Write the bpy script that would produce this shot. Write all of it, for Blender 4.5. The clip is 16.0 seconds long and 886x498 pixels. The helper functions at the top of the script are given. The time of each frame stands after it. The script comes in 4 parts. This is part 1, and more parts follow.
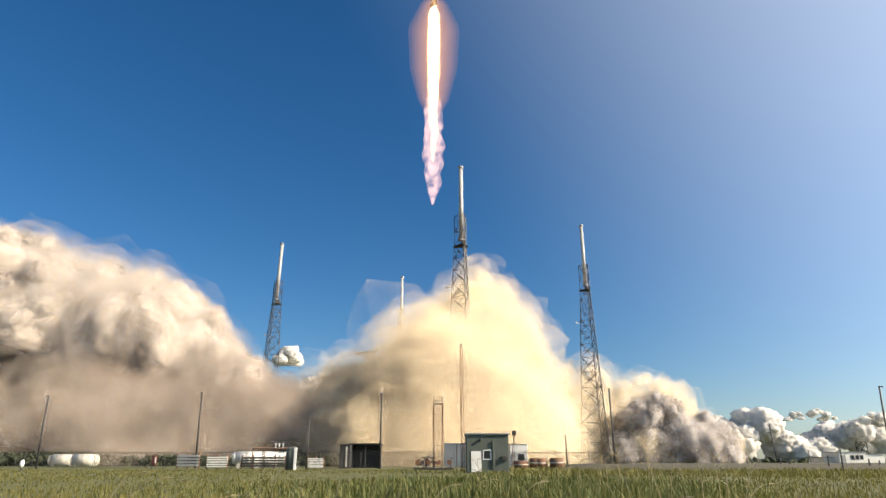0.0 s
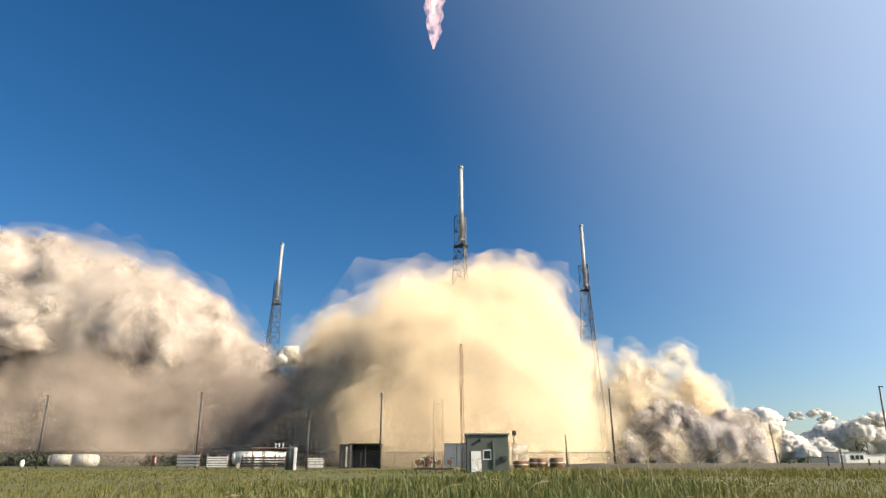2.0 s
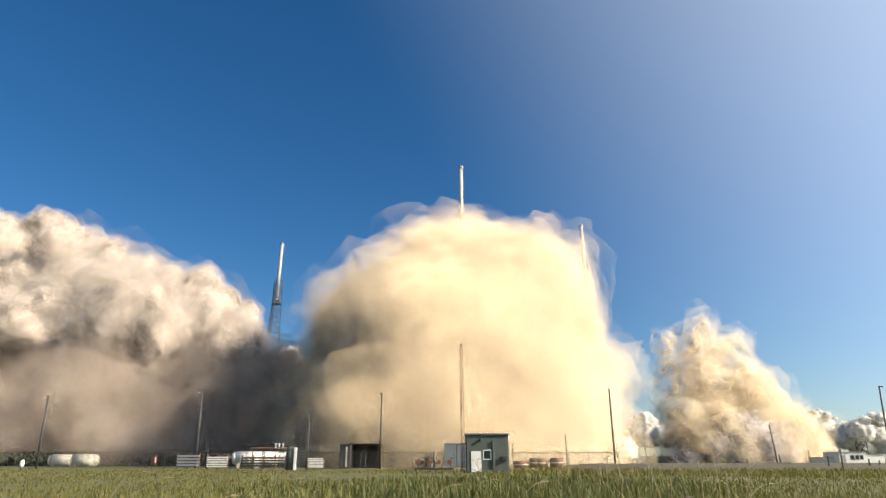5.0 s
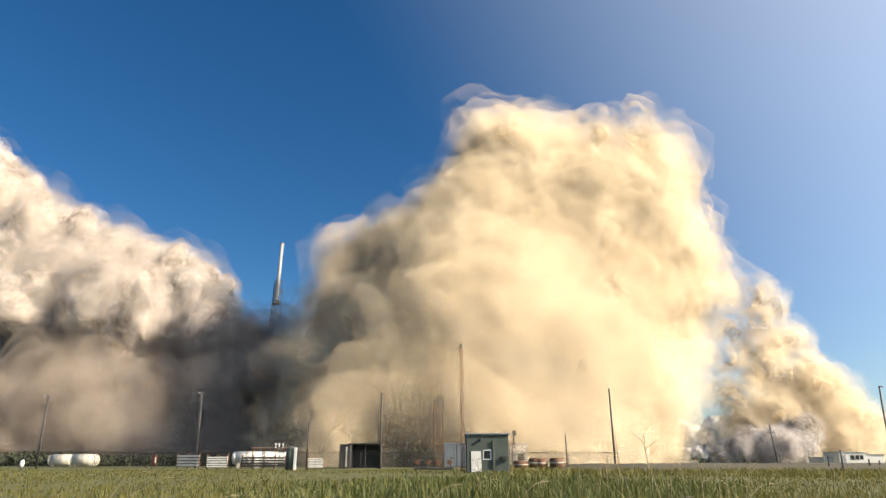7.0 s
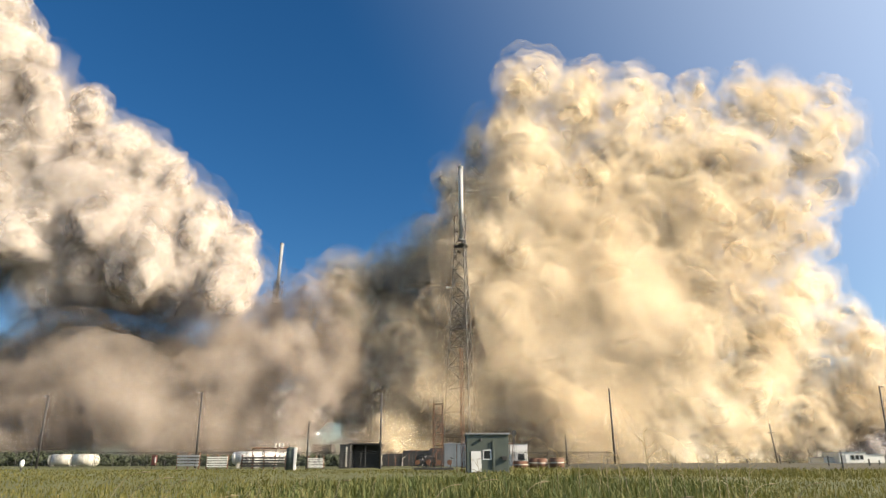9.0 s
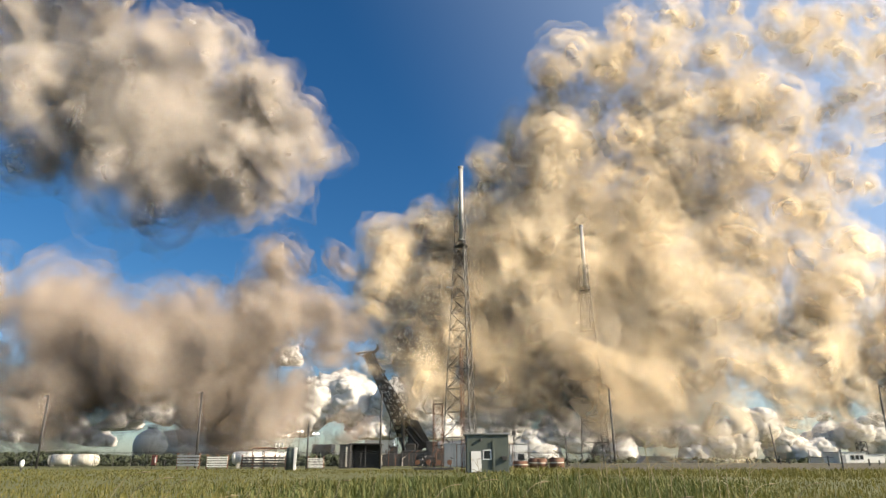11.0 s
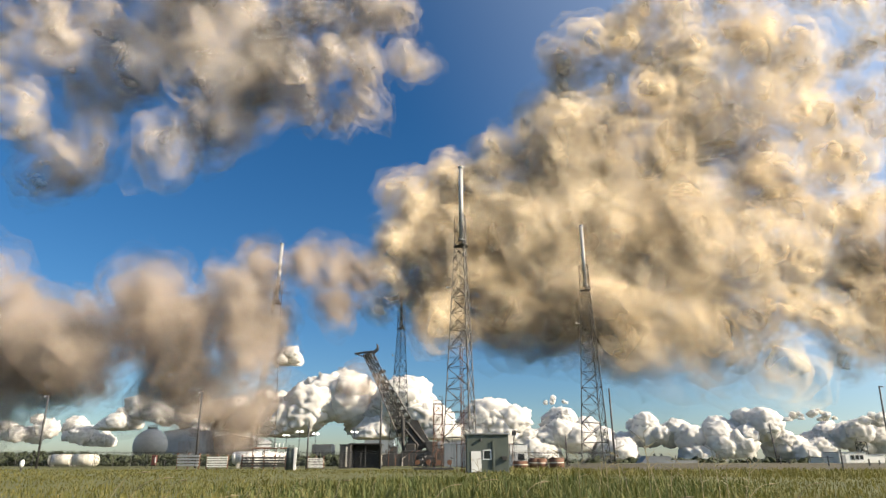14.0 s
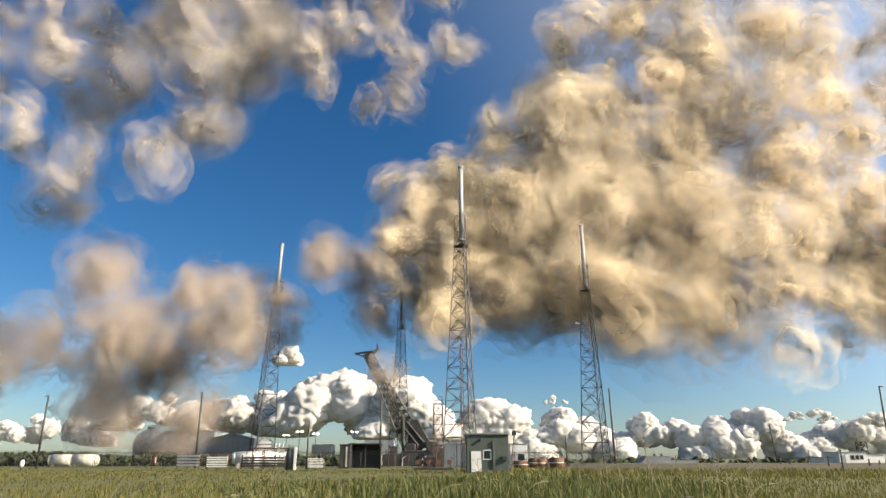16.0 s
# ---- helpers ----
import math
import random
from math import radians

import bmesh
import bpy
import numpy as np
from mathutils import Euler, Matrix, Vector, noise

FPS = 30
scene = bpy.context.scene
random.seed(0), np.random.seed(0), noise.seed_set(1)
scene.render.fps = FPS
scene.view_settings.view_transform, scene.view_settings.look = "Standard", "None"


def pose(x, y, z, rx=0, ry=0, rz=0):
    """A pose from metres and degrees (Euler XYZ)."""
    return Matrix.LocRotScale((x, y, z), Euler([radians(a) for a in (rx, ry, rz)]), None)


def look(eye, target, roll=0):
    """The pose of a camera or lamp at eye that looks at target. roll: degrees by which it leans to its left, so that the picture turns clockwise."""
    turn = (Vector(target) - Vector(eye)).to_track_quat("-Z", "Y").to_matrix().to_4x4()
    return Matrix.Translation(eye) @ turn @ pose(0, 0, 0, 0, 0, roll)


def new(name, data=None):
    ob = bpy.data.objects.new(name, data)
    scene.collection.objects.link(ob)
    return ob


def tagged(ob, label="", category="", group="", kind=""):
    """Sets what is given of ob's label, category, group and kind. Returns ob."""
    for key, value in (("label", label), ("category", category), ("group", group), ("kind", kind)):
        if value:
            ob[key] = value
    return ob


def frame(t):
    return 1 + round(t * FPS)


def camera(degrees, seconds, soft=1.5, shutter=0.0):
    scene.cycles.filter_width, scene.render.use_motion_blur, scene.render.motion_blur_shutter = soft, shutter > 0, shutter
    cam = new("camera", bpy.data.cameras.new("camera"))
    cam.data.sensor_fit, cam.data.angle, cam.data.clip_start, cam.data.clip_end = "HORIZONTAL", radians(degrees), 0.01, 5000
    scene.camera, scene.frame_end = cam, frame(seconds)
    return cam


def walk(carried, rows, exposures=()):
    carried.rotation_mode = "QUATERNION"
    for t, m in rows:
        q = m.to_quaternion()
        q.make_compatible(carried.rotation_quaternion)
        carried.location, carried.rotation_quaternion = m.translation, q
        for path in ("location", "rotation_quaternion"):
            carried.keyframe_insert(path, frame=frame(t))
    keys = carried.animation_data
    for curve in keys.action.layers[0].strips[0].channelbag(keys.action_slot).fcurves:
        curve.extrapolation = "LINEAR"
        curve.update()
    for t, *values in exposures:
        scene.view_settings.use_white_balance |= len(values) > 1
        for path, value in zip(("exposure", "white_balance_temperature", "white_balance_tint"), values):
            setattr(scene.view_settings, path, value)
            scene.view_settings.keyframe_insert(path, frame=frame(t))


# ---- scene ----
cam = camera(70.95, 16.0, soft=1.6)
EYE = pose(0, 0, 1.0, 108.87, 0, 0)
walk(cam, [(0, EYE), (16, EYE)])

# ---- sky and sun ----
SUN_AZIMUTH, SUN_HEIGHT = 104, 29          # degrees clockwise from the view, and up
world = bpy.data.worlds.new("sky")
scene.world = world
world.use_nodes = True
wn = world.node_tree.nodes
sky = wn.new("ShaderNodeTexSky")
sky.sky_type, sky.sun_disc = "NISHITA", False
sky.sun_elevation, sky.sun_rotation = radians(SUN_HEIGHT), radians(SUN_AZIMUTH)
sky.air_density, sky.dust_density, sky.ozone_density = 1.0, 0.6, 4.5
wn["Background"].inputs[1].default_value = 0.05
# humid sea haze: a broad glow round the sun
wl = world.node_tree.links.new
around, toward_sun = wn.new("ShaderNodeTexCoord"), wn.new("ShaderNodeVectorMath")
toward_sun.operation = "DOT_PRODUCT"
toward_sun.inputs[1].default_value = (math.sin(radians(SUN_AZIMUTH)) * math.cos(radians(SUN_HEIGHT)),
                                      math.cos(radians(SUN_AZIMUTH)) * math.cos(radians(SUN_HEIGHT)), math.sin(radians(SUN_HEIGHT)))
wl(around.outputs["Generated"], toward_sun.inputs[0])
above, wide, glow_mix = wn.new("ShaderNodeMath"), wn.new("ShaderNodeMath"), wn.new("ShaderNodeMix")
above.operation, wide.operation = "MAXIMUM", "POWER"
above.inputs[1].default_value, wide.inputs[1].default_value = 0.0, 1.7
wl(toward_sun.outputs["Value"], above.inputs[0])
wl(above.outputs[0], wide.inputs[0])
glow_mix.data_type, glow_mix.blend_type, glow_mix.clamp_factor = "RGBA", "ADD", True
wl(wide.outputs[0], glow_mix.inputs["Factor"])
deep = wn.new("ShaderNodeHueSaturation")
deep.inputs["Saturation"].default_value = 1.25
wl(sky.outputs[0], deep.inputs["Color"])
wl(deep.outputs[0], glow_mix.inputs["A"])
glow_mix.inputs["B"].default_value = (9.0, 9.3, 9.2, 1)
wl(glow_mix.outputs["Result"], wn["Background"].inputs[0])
sun = new("sun", bpy.data.lights.new("sun", "SUN"))
sun.data.energy, sun.data.angle, sun.data.color = 5.0, radians(0.6), (1.0, 0.86, 0.66)
toward = Vector((math.sin(radians(SUN_AZIMUTH)) * math.cos(radians(SUN_HEIGHT)),
                 math.cos(radians(SUN_AZIMUTH)) * math.cos(radians(SUN_HEIGHT)), math.sin(radians(SUN_HEIGHT))))
sun.matrix_world = look(toward * 600, (0, 0, 0))
scene.view_settings.exposure = 1.2
scene.cycles.max_bounces, scene.cycles.diffuse_bounces = 24, 16
scene.cycles.transparent_max_bounces = 56


# ---- materials ----
def surface(name, low, high, rough=0.8, metal=0.0, scale=2.0, fine=30.0, bump=0.15, spread=0.6, depth=0.02):
    """Two colours mingled at two scales, with a fine relief."""
    m = bpy.data.materials.new(name)
    m.use_nodes = True
    n, link = m.node_tree.nodes, m.node_tree.links.new
    b = n["Principled BSDF"]
    tex = n.new("ShaderNodeTexCoord")
    big, small = n.new("ShaderNodeTexNoise"), n.new("ShaderNodeTexNoise")
    big.inputs["Scale"].default_value, big.inputs["Detail"].default_value = scale, 5
    small.inputs["Scale"].default_value, small.inputs["Detail"].default_value = fine, 4
    add = n.new("ShaderNodeMath")
    add.operation, add.use_clamp = "MULTIPLY_ADD", True
    link(tex.outputs["Object"], big.inputs["Vector"])
    link(tex.outputs["Object"], small.inputs["Vector"])
    link(small.outputs["Fac"], add.inputs[0])
    add.inputs[1].default_value = 1 - spread
    scaled = n.new("ShaderNodeMapRange")
    scaled.inputs["From Min"].default_value, scaled.inputs["From Max"].default_value = 0.3, 0.7
    scaled.inputs["To Max"].default_value = spread
    link(big.outputs["Fac"], scaled.inputs["Value"])
    link(scaled.outputs[0], add.inputs[2])
    mix = n.new("ShaderNodeMix")
    mix.data_type = "RGBA"
    mix.inputs["A"].default_value, mix.inputs["B"].default_value = (*low, 1), (*high, 1)
    link(add.outputs[0], mix.inputs["Factor"])
    link(mix.outputs["Result"], b.inputs["Base Color"])
    b.inputs["Roughness"].default_value, b.inputs["Metallic"].default_value = rough, metal
    if bump:
        r = n.new("ShaderNodeBump")
        r.inputs["Strength"].default_value, r.inputs["Distance"].default_value = bump, depth
        link(small.outputs["Fac"], r.inputs["Height"])
        link(r.outputs[0], b.inputs["Normal"])
    return m


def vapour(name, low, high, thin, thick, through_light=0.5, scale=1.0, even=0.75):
    """Smoke: scatters light on both sides, and is patchily see-through. Shading normals are bent by the share even
    towards one fixed sunward direction, so all sides of a puff light up alike, imitating a droplet cloud's scatter."""
    m = bpy.data.materials.new(name)
    m.use_nodes = True
    m.cycles.use_bump_map_correction = False
    n, link = m.node_tree.nodes, m.node_tree.links.new
    n.remove(n["Principled BSDF"])
    tex, wool = n.new("ShaderNodeTexCoord"), n.new("ShaderNodeTexNoise")
    wool.inputs["Scale"].default_value, wool.inputs["Detail"].default_value = scale, 4
    wool.inputs["Roughness"].default_value = 0.45
    link(tex.outputs["Object"], wool.inputs["Vector"])
    tint = n.new("ShaderNodeMix")
    tint.data_type = "RGBA"
    tint.inputs["A"].default_value, tint.inputs["B"].default_value = (*low, 1), (*high, 1)
    info = n.new("ShaderNodeObjectInfo")
    link(info.outputs["Random"], tint.inputs["Factor"])
    # shaded sides are brightened here by bending their normals sunward
    shape, bent_sunward, unit = n.new("ShaderNodeNewGeometry"), n.new("ShaderNodeVectorMath"), n.new("ShaderNodeVectorMath")
    bent_sunward.operation, unit.operation = "MULTIPLY_ADD", "NORMALIZE"
    bent_sunward.inputs[1].default_value = (1 - even,) * 3
    bent_sunward.inputs[2].default_value = Vector((0.55, -0.35, 0.76)).normalized() * even
    link(shape.outputs["Normal"], bent_sunward.inputs[0])
    link(bent_sunward.outputs[0], unit.inputs[0])
    dif, tra, clear = n.new("ShaderNodeBsdfDiffuse"), n.new("ShaderNodeBsdfTranslucent"), n.new("ShaderNodeBsdfTransparent")
    both, all_ = n.new("ShaderNodeMixShader"), n.new("ShaderNodeMixShader")
    for s in (dif, tra):
        link(tint.outputs["Result"], s.inputs["Color"])
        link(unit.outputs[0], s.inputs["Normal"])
    both.inputs[0].default_value = through_light
    link(dif.outputs[0], both.inputs[1])
    link(tra.outputs[0], both.inputs[2])
    dense = n.new("ShaderNodeMapRange")
    dense.interpolation_type = "SMOOTHSTEP"
    for key, value in (("From Min", 0.34), ("From Max", 0.7), ("To Min", thin), ("To Max", thick)):
        dense.inputs[key].default_value = value
    link(wool.outputs["Fac"], dense.inputs["Value"])
    link(dense.outputs[0], all_.inputs[0])
    link(clear.outputs[0], all_.inputs[1])
    link(both.outputs[0], all_.inputs[2])
    link(all_.outputs[0], n["Material Output"].inputs["Surface"])
    return m


def fire(name, colour, strength, cover, ragged=0.0):
    """Glowing gas, also lamp heads and imitated lens glow: gives off light and lets the rest through."""
    m = bpy.data.materials.new(name)
    m.use_nodes = True
    n, link = m.node_tree.nodes, m.node_tree.links.new
    n.remove(n["Principled BSDF"])
    glow, clear, mix = n.new("ShaderNodeEmission"), n.new("ShaderNodeBsdfTransparent"), n.new("ShaderNodeMixShader")
    glow.inputs["Color"].default_value, glow.inputs["Strength"].default_value = (*colour, 1), strength
    mix.inputs[0].default_value = cover
    if ragged:
        tex, wool, span = n.new("ShaderNodeTexCoord"), n.new("ShaderNodeTexNoise"), n.new("ShaderNodeMapRange")
        wool.inputs["Scale"].default_value, wool.inputs["Detail"].default_value = ragged, 4
        for key, value in (("From Min", 0.4), ("From Max", 0.62), ("To Min", 0.02), ("To Max", cover)):
            span.inputs[key].default_value = value
        link(tex.outputs["Object"], wool.inputs["Vector"])
        link(wool.outputs["Fac"], span.inputs["Value"])
        link(span.outputs[0], mix.inputs[0])
    link(clear.outputs[0], mix.inputs[1])
    link(glow.outputs[0], mix.inputs[2])
    link(mix.outputs[0], n["Material Output"].inputs["Surface"])
    return m


STEEL = surface("galvanised_steel", (0.05, 0.05, 0.05), (0.11, 0.105, 0.1), 0.55, 0.5, 0.6, 9)
DARK = surface("dark_steel", (0.025, 0.026, 0.027), (0.07, 0.065, 0.06), 0.6, 0.3, 0.5, 8)
RUST = surface("rusty_steel", (0.10, 0.05, 0.03), (0.2, 0.1, 0.06), 0.8, 0.2, 0.8, 12)
MAST = surface("fibreglass", (0.28, 0.28, 0.28), (0.4, 0.4, 0.39), 0.45, 0, 0.3, 6)
WHITE = surface("white_paint", (0.55, 0.54, 0.5), (0.8, 0.79, 0.76), 0.5, 0, 0.7, 14)
CREAM = surface("cream_paint", (0.5, 0.46, 0.38), (0.66, 0.62, 0.54), 0.6, 0, 0.5, 10)
GREEN = surface("green_hut_paint", (0.055, 0.07, 0.058), (0.085, 0.1, 0.085), 0.7, 0, 0.9, 14)
GREY = surface("grey_sheet_metal", (0.2, 0.21, 0.22), (0.32, 0.33, 0.34), 0.55, 0.2, 0.4, 8)
BLUEGREY = surface("blue_grey_cladding", (0.2, 0.24, 0.28), (0.3, 0.34, 0.38), 0.6, 0.1, 0.15, 4)
CONCRETE = surface("concrete", (0.26, 0.25, 0.23), (0.42, 0.40, 0.36), 0.9, 0, 0.4, 8)
EARTH = surface("dry_earth", (0.028, 0.026, 0.014), (0.075, 0.062, 0.032), 1, 0, 0.3, 6, 0.6, depth=0.1)
TURF = surface("turf", (0.04, 0.05, 0.010), (0.085, 0.082, 0.02), 1, 0, 0.12, 3, 0.8, depth=0.1)
BLADE = surface("grass_blades", (0.07, 0.095, 0.018), (0.17, 0.17, 0.05), 0.8, 0, 0.35, 5, 0)
STRAW = surface("dry_stalks", (0.16, 0.13, 0.07), (0.3, 0.25, 0.14), 0.8, 0, 2, 20, 0)
SCRUB = surface("scrub_leaves", (0.02, 0.028, 0.012), (0.05, 0.06, 0.025), 0.9, 0, 0.2, 3, 0)
GLASS = surface("dark_glass", (0.01, 0.012, 0.014), (0.02, 0.022, 0.025), 0.08, 0, 1, 5, 0)
RED = surface("red_paint", (0.07, 0.018, 0.015), (0.12, 0.03, 0.022), 0.6, 0, 1, 12)
CLOUD = vapour("cloud_vapour", (0.76, 0.74, 0.71), (0.82, 0.8, 0.77), 1.0, 1.0, 0.5, 1.0, 0.15)


# ---- mesh helpers ----
def mesh_of(bm, name, material, smooth=False):
    me = bpy.data.meshes.new(name)
    bm.normal_update()
    bm.to_mesh(me)
    bm.free()
    me.materials.append(material)
    if smooth:
        me.polygons.foreach_set("use_smooth", [True] * len(me.polygons))
    return me


def part(name, bm, material, parent, label="", smooth=False):
    ob = new(name, mesh_of(bm, name, material, smooth))
    ob.parent = parent
    if label:
        ob["label"] = label
    return ob


def empty(name, m, label, category, group="", kind=""):
    ob = new(name)
    ob.matrix_world = m
    return tagged(ob, label, category, group, kind)


def box(bm, x0, x1, y0, y1, z0, z1, bevel=0.0):
    v = bmesh.ops.create_cube(bm, size=1.0, matrix=Matrix.LocRotScale(
        ((x0 + x1) / 2, (y0 + y1) / 2, (z0 + z1) / 2), None, (x1 - x0, y1 - y0, z1 - z0)))["verts"]
    if bevel:
        edges = list({e for w in v for e in w.link_edges})
        bmesh.ops.bevel(bm, geom=edges, offset=bevel, segments=1, affect="EDGES")
    return bm


def rod(bm, a, b, r, sides=6, r2=None):
    a, b = Vector(a), Vector(b)
    d = b - a
    m = Matrix.Translation((a + b) / 2) @ d.to_track_quat("Z", "Y").to_matrix().to_4x4()
    bmesh.ops.create_cone(bm, cap_ends=True, segments=sides, radius1=r, radius2=r if r2 is None else r2, depth=d.length, matrix=m)
    return bm


def tube(bm, points, radii, sides=6):
    """One unbroken round bar through the points."""
    pts = [Vector(p) for p in points]
    rings = []
    for k, p in enumerate(pts):
        d = (pts[min(k + 1, len(pts) - 1)] - pts[max(k - 1, 0)]).normalized()
        side = d.cross(Vector((0.31, 0.95, 0.05))).normalized()
        other = d.cross(side)
        rings.append([bm.verts.new(p + (side * math.cos(6.2832 * s / sides) + other * math.sin(6.2832 * s / sides)) * radii[k]) for s in range(sides)])
    for a, b in zip(rings, rings[1:]):
        for s in range(sides):
            bm.faces.new((a[s], a[(s + 1) % sides], b[(s + 1) % sides], b[s]))
    bm.faces.new(rings[0][::-1])
    bm.faces.new(rings[-1])
    return bm


def bar(bm, a, b, r):
    """A square bar, cheap enough for lattices."""
    return rod(bm, a, b, r, 4)


def fresh():
    return bmesh.new()


# ---- ground ----
def ground():
    n, size = 120, 4800.0
    axis = np.sign(np.linspace(-1, 1, n)) * np.abs(np.linspace(-1, 1, n)) ** 3 * size
    bm = fresh()
    grid = []
    for y in axis:
        row = []
        for x in axis:
            z = 0.12 * noise.noise((x * 0.03, y * 0.03, 0)) - 0.06
            row.append(bm.verts.new((x, y, z if math.hypot(x, y) > 3 else -0.1)))
        grid.append(row)
    for j in range(n - 1):
        for i in range(n - 1):
            bm.faces.new((grid[j][i], grid[j][i + 1], grid[j + 1][i + 1], grid[j + 1][i]))
    ob = new("ground", mesh_of(bm, "ground", TURF, True))
    tagged(ob, "flat grassy coastal ground reaching the horizon", "ground", kind="structure")


ground()


# ---- lightning towers ----
def lightning_tower(x, y, turn, label, lean=0.0):
    """A three-legged lattice with a platform and a thick pale mast; 104 m in all."""
    top, foot_r, head_r = 84.5, 6.9, 2.5
    tower = empty("lightning_tower", pose(x, y, 0, 0, lean, 0) @ pose(0, 0, 0, 0, 0, turn), label, "tower", "lightning towers round the pad")
    legs = [(math.cos(a), math.sin(a)) for a in (0, 2.0944, 4.18879)]

    def at(k, z):
        r = foot_r + (head_r - foot_r) * min(1, z / 73.0)
        return Vector((legs[k % 3][0] * r, legs[k % 3][1] * r, z))
    levels = [0.0]
    while levels[-1] < 73.0:
        step = max(4.2, 8.6 - 0.06 * levels[-1])
        levels.append(levels[-1] + step)
    levels = [z * 73.0 / levels[-1] for z in levels] + [78.5, top]
    for k in range(3):
        bm = fresh()
        tube(bm, [at(k, z) for z in levels], [0.24 - 0.0012 * z for z in levels])
        part("leg", bm, STEEL, tower)
    for k in range(3):
        bm = fresh()
        for a, b in zip(levels, levels[1:]):
            bar(bm, at(k, a), at(k + 1, b), 0.12)
            bar(bm, at(k + 1, a), at(k, b), 0.12)
            mid = (a + b) / 2
            bar(bm, at(k, b), at(k + 1, b), 0.10)
            if a < 73:
                bar(bm, at(k, mid), at(k + 1, mid), 0.06)
        part("bracing", bm, STEEL, tower)
    bm = fresh()
    for z in (73.0,):
        for k in range(3):
            bar(bm, at(k, z) * 1.15 - Vector((0, 0, z * 0.15)), at(k + 1, z) * 1.15 - Vector((0, 0, z * 0.15)), 0.3)
        bmesh.ops.create_circle(bm, cap_ends=True, segments=3, radius=head_r * 1.2, matrix=Matrix.Translation((0, 0, z + 0.2)))
    box(bm, -0.9, 0.1, -1.6, -0.6, 73.2, 75.2, 0.05)
    box(bm, -1.8, -1.2, 0.6, 1.2, 73.2, 74.8, 0.05)
    part("platform", bm, DARK, tower, "dark steel platform with small cabinets")
    bm = fresh()
    for a, b in zip(range(72), range(1, 73)):
        if a % 1 == 0:
            p, q = at(1, a), at(1, b)
            bar(bm, p * 0.86 + Vector((0, 0, a * 0.14)), q * 0.86 + Vector((0, 0, b * 0.14)), 0.05)
            bar(bm, p * 0.86 + Vector((0.3, 0, a * 0.14)), p * 0.86 + Vector((-0.3, 0, a * 0.14)), 0.04)
    part("ladder", bm, STEEL, tower)
    bm = fresh()
    rod(bm, (0, 0, 75.5), (0, 0, 103.3), 0.86, 20, 0.74)
    part("mast", bm, MAST, tower, "pale cylindrical fibreglass mast", True)
    bm = fresh()
    rod(bm, (0, 0, 103.3), (0, 0, 104.0), 0.98, 20)
    part("mast_cap", bm, GREY, tower)
    bm = fresh()
    rod(bm, (0, 0, 75.0), (0, 0, 75.5), 1.2, 20)
    part("mast_collar", bm, GREY, tower)
    bm = fresh()
    rod(bm, at(0, 58) , at(0, 58) + Vector((1.6, 0, 0.2)), 0.08)
    rod(bm, at(0, 58) + Vector((1.6, 0, 0)), at(0, 58) + Vector((1.9, 0, 0.6)), 0.45, 12, 0.3)
    part("antenna", bm, WHITE, tower)
    return tower


lightning_tower(6.5, 207.5, 167, "dark steel lattice lightning tower with a tall pale mast")
lightning_tower(63.5, 267.5, 180, "grey steel lattice lightning tower beside the earth bank")
lightning_tower(-82.0, 292.6, 150, "grey steel lattice lightning tower behind the tank farm", 1.0)
lightning_tower(-24.0, 351.9, 150, "grey steel lattice lightning tower beyond the launch pad")


# ---- hut ----
def hut():
    x0, x1, y0, y1, h = 2.17, 6.04, 60.0, 63.2, 3.35
    h_ob = empty("utility_hut", pose(0, 0, 0), "green-painted metal utility hut with a white door and small window", "hut")
    bm = fresh()
    box(bm, x0, x1, y0, y1, 0, h, 0.02)
    part("wall", bm, GREEN, h_ob)
    bm = fresh()
    box(bm, x0 - 0.12, x1 + 0.12, y0 - 0.15, y1 + 0.15, h, h + 0.14, 0.02)
    part("roof", bm, GREY, h_ob, "flat metal roof with a pale edge")
    bm = fresh()
    box(bm, 2.58, 3.51, y0 - 0.05, y0, 0.1, 1.88, 0.01)
    part("door", bm, WHITE, h_ob, "plain white metal door")
    bm = fresh()
    wx0, wx1, wz0, wz1 = 3.66, 4.44, 1.15, 2.03
    box(bm, wx0, wx1, y0 - 0.06, y0, wz0, wz1, 0.01)
    win = part("window", bm, WHITE, h_ob, "white window frame")
    bm = fresh()
    box(bm, wx0 + 0.1, wx1 - 0.1, y0 - 0.07, y0 - 0.05, wz0 + 0.1, wz1 - 0.1)
    part("pane", bm, GLASS, win, "dark glass pane")


hut()


# ---- poles ----
def light_pole(x, y, h, lean, arm, label):
    p = empty("light_pole", pose(x, y, 0, 0, lean, 0), label, "street lamp", "light poles along the fence")
    bm = fresh()
    rod(bm, (0, 0, -0.2), (0, 0, h), 0.17, 10, 0.12)
    part("pole", bm, DARK, p, smooth=True)
    if arm:
        bm = fresh()
        rod(bm, (0, 0, h - 0.15), (arm, 0, h - 0.05), 0.06)
        part("arm", bm, DARK, p)
        bm = fresh()
        box(bm, min(arm, arm * 1.6), max(arm, arm * 1.6), -0.18, 0.18, h - 0.18, h - 0.02, 0.03)
        part("lamp_head", bm, GREY, p)


for x, y, h, lean, arm in ((-61.76, 100, 10.84, -1.5, -0.35), (-37.63, 100, 11.37, -1.5, -0.35), (-9.62, 100, 11.19, 0, -0.3),
                           (26.2, 100, 11.89, 0, 0), (68.29, 100, 12.33, 3, 0.4)):
    light_pole(x, y, h, lean, arm, "dark metal light pole standing at the perimeter fence")


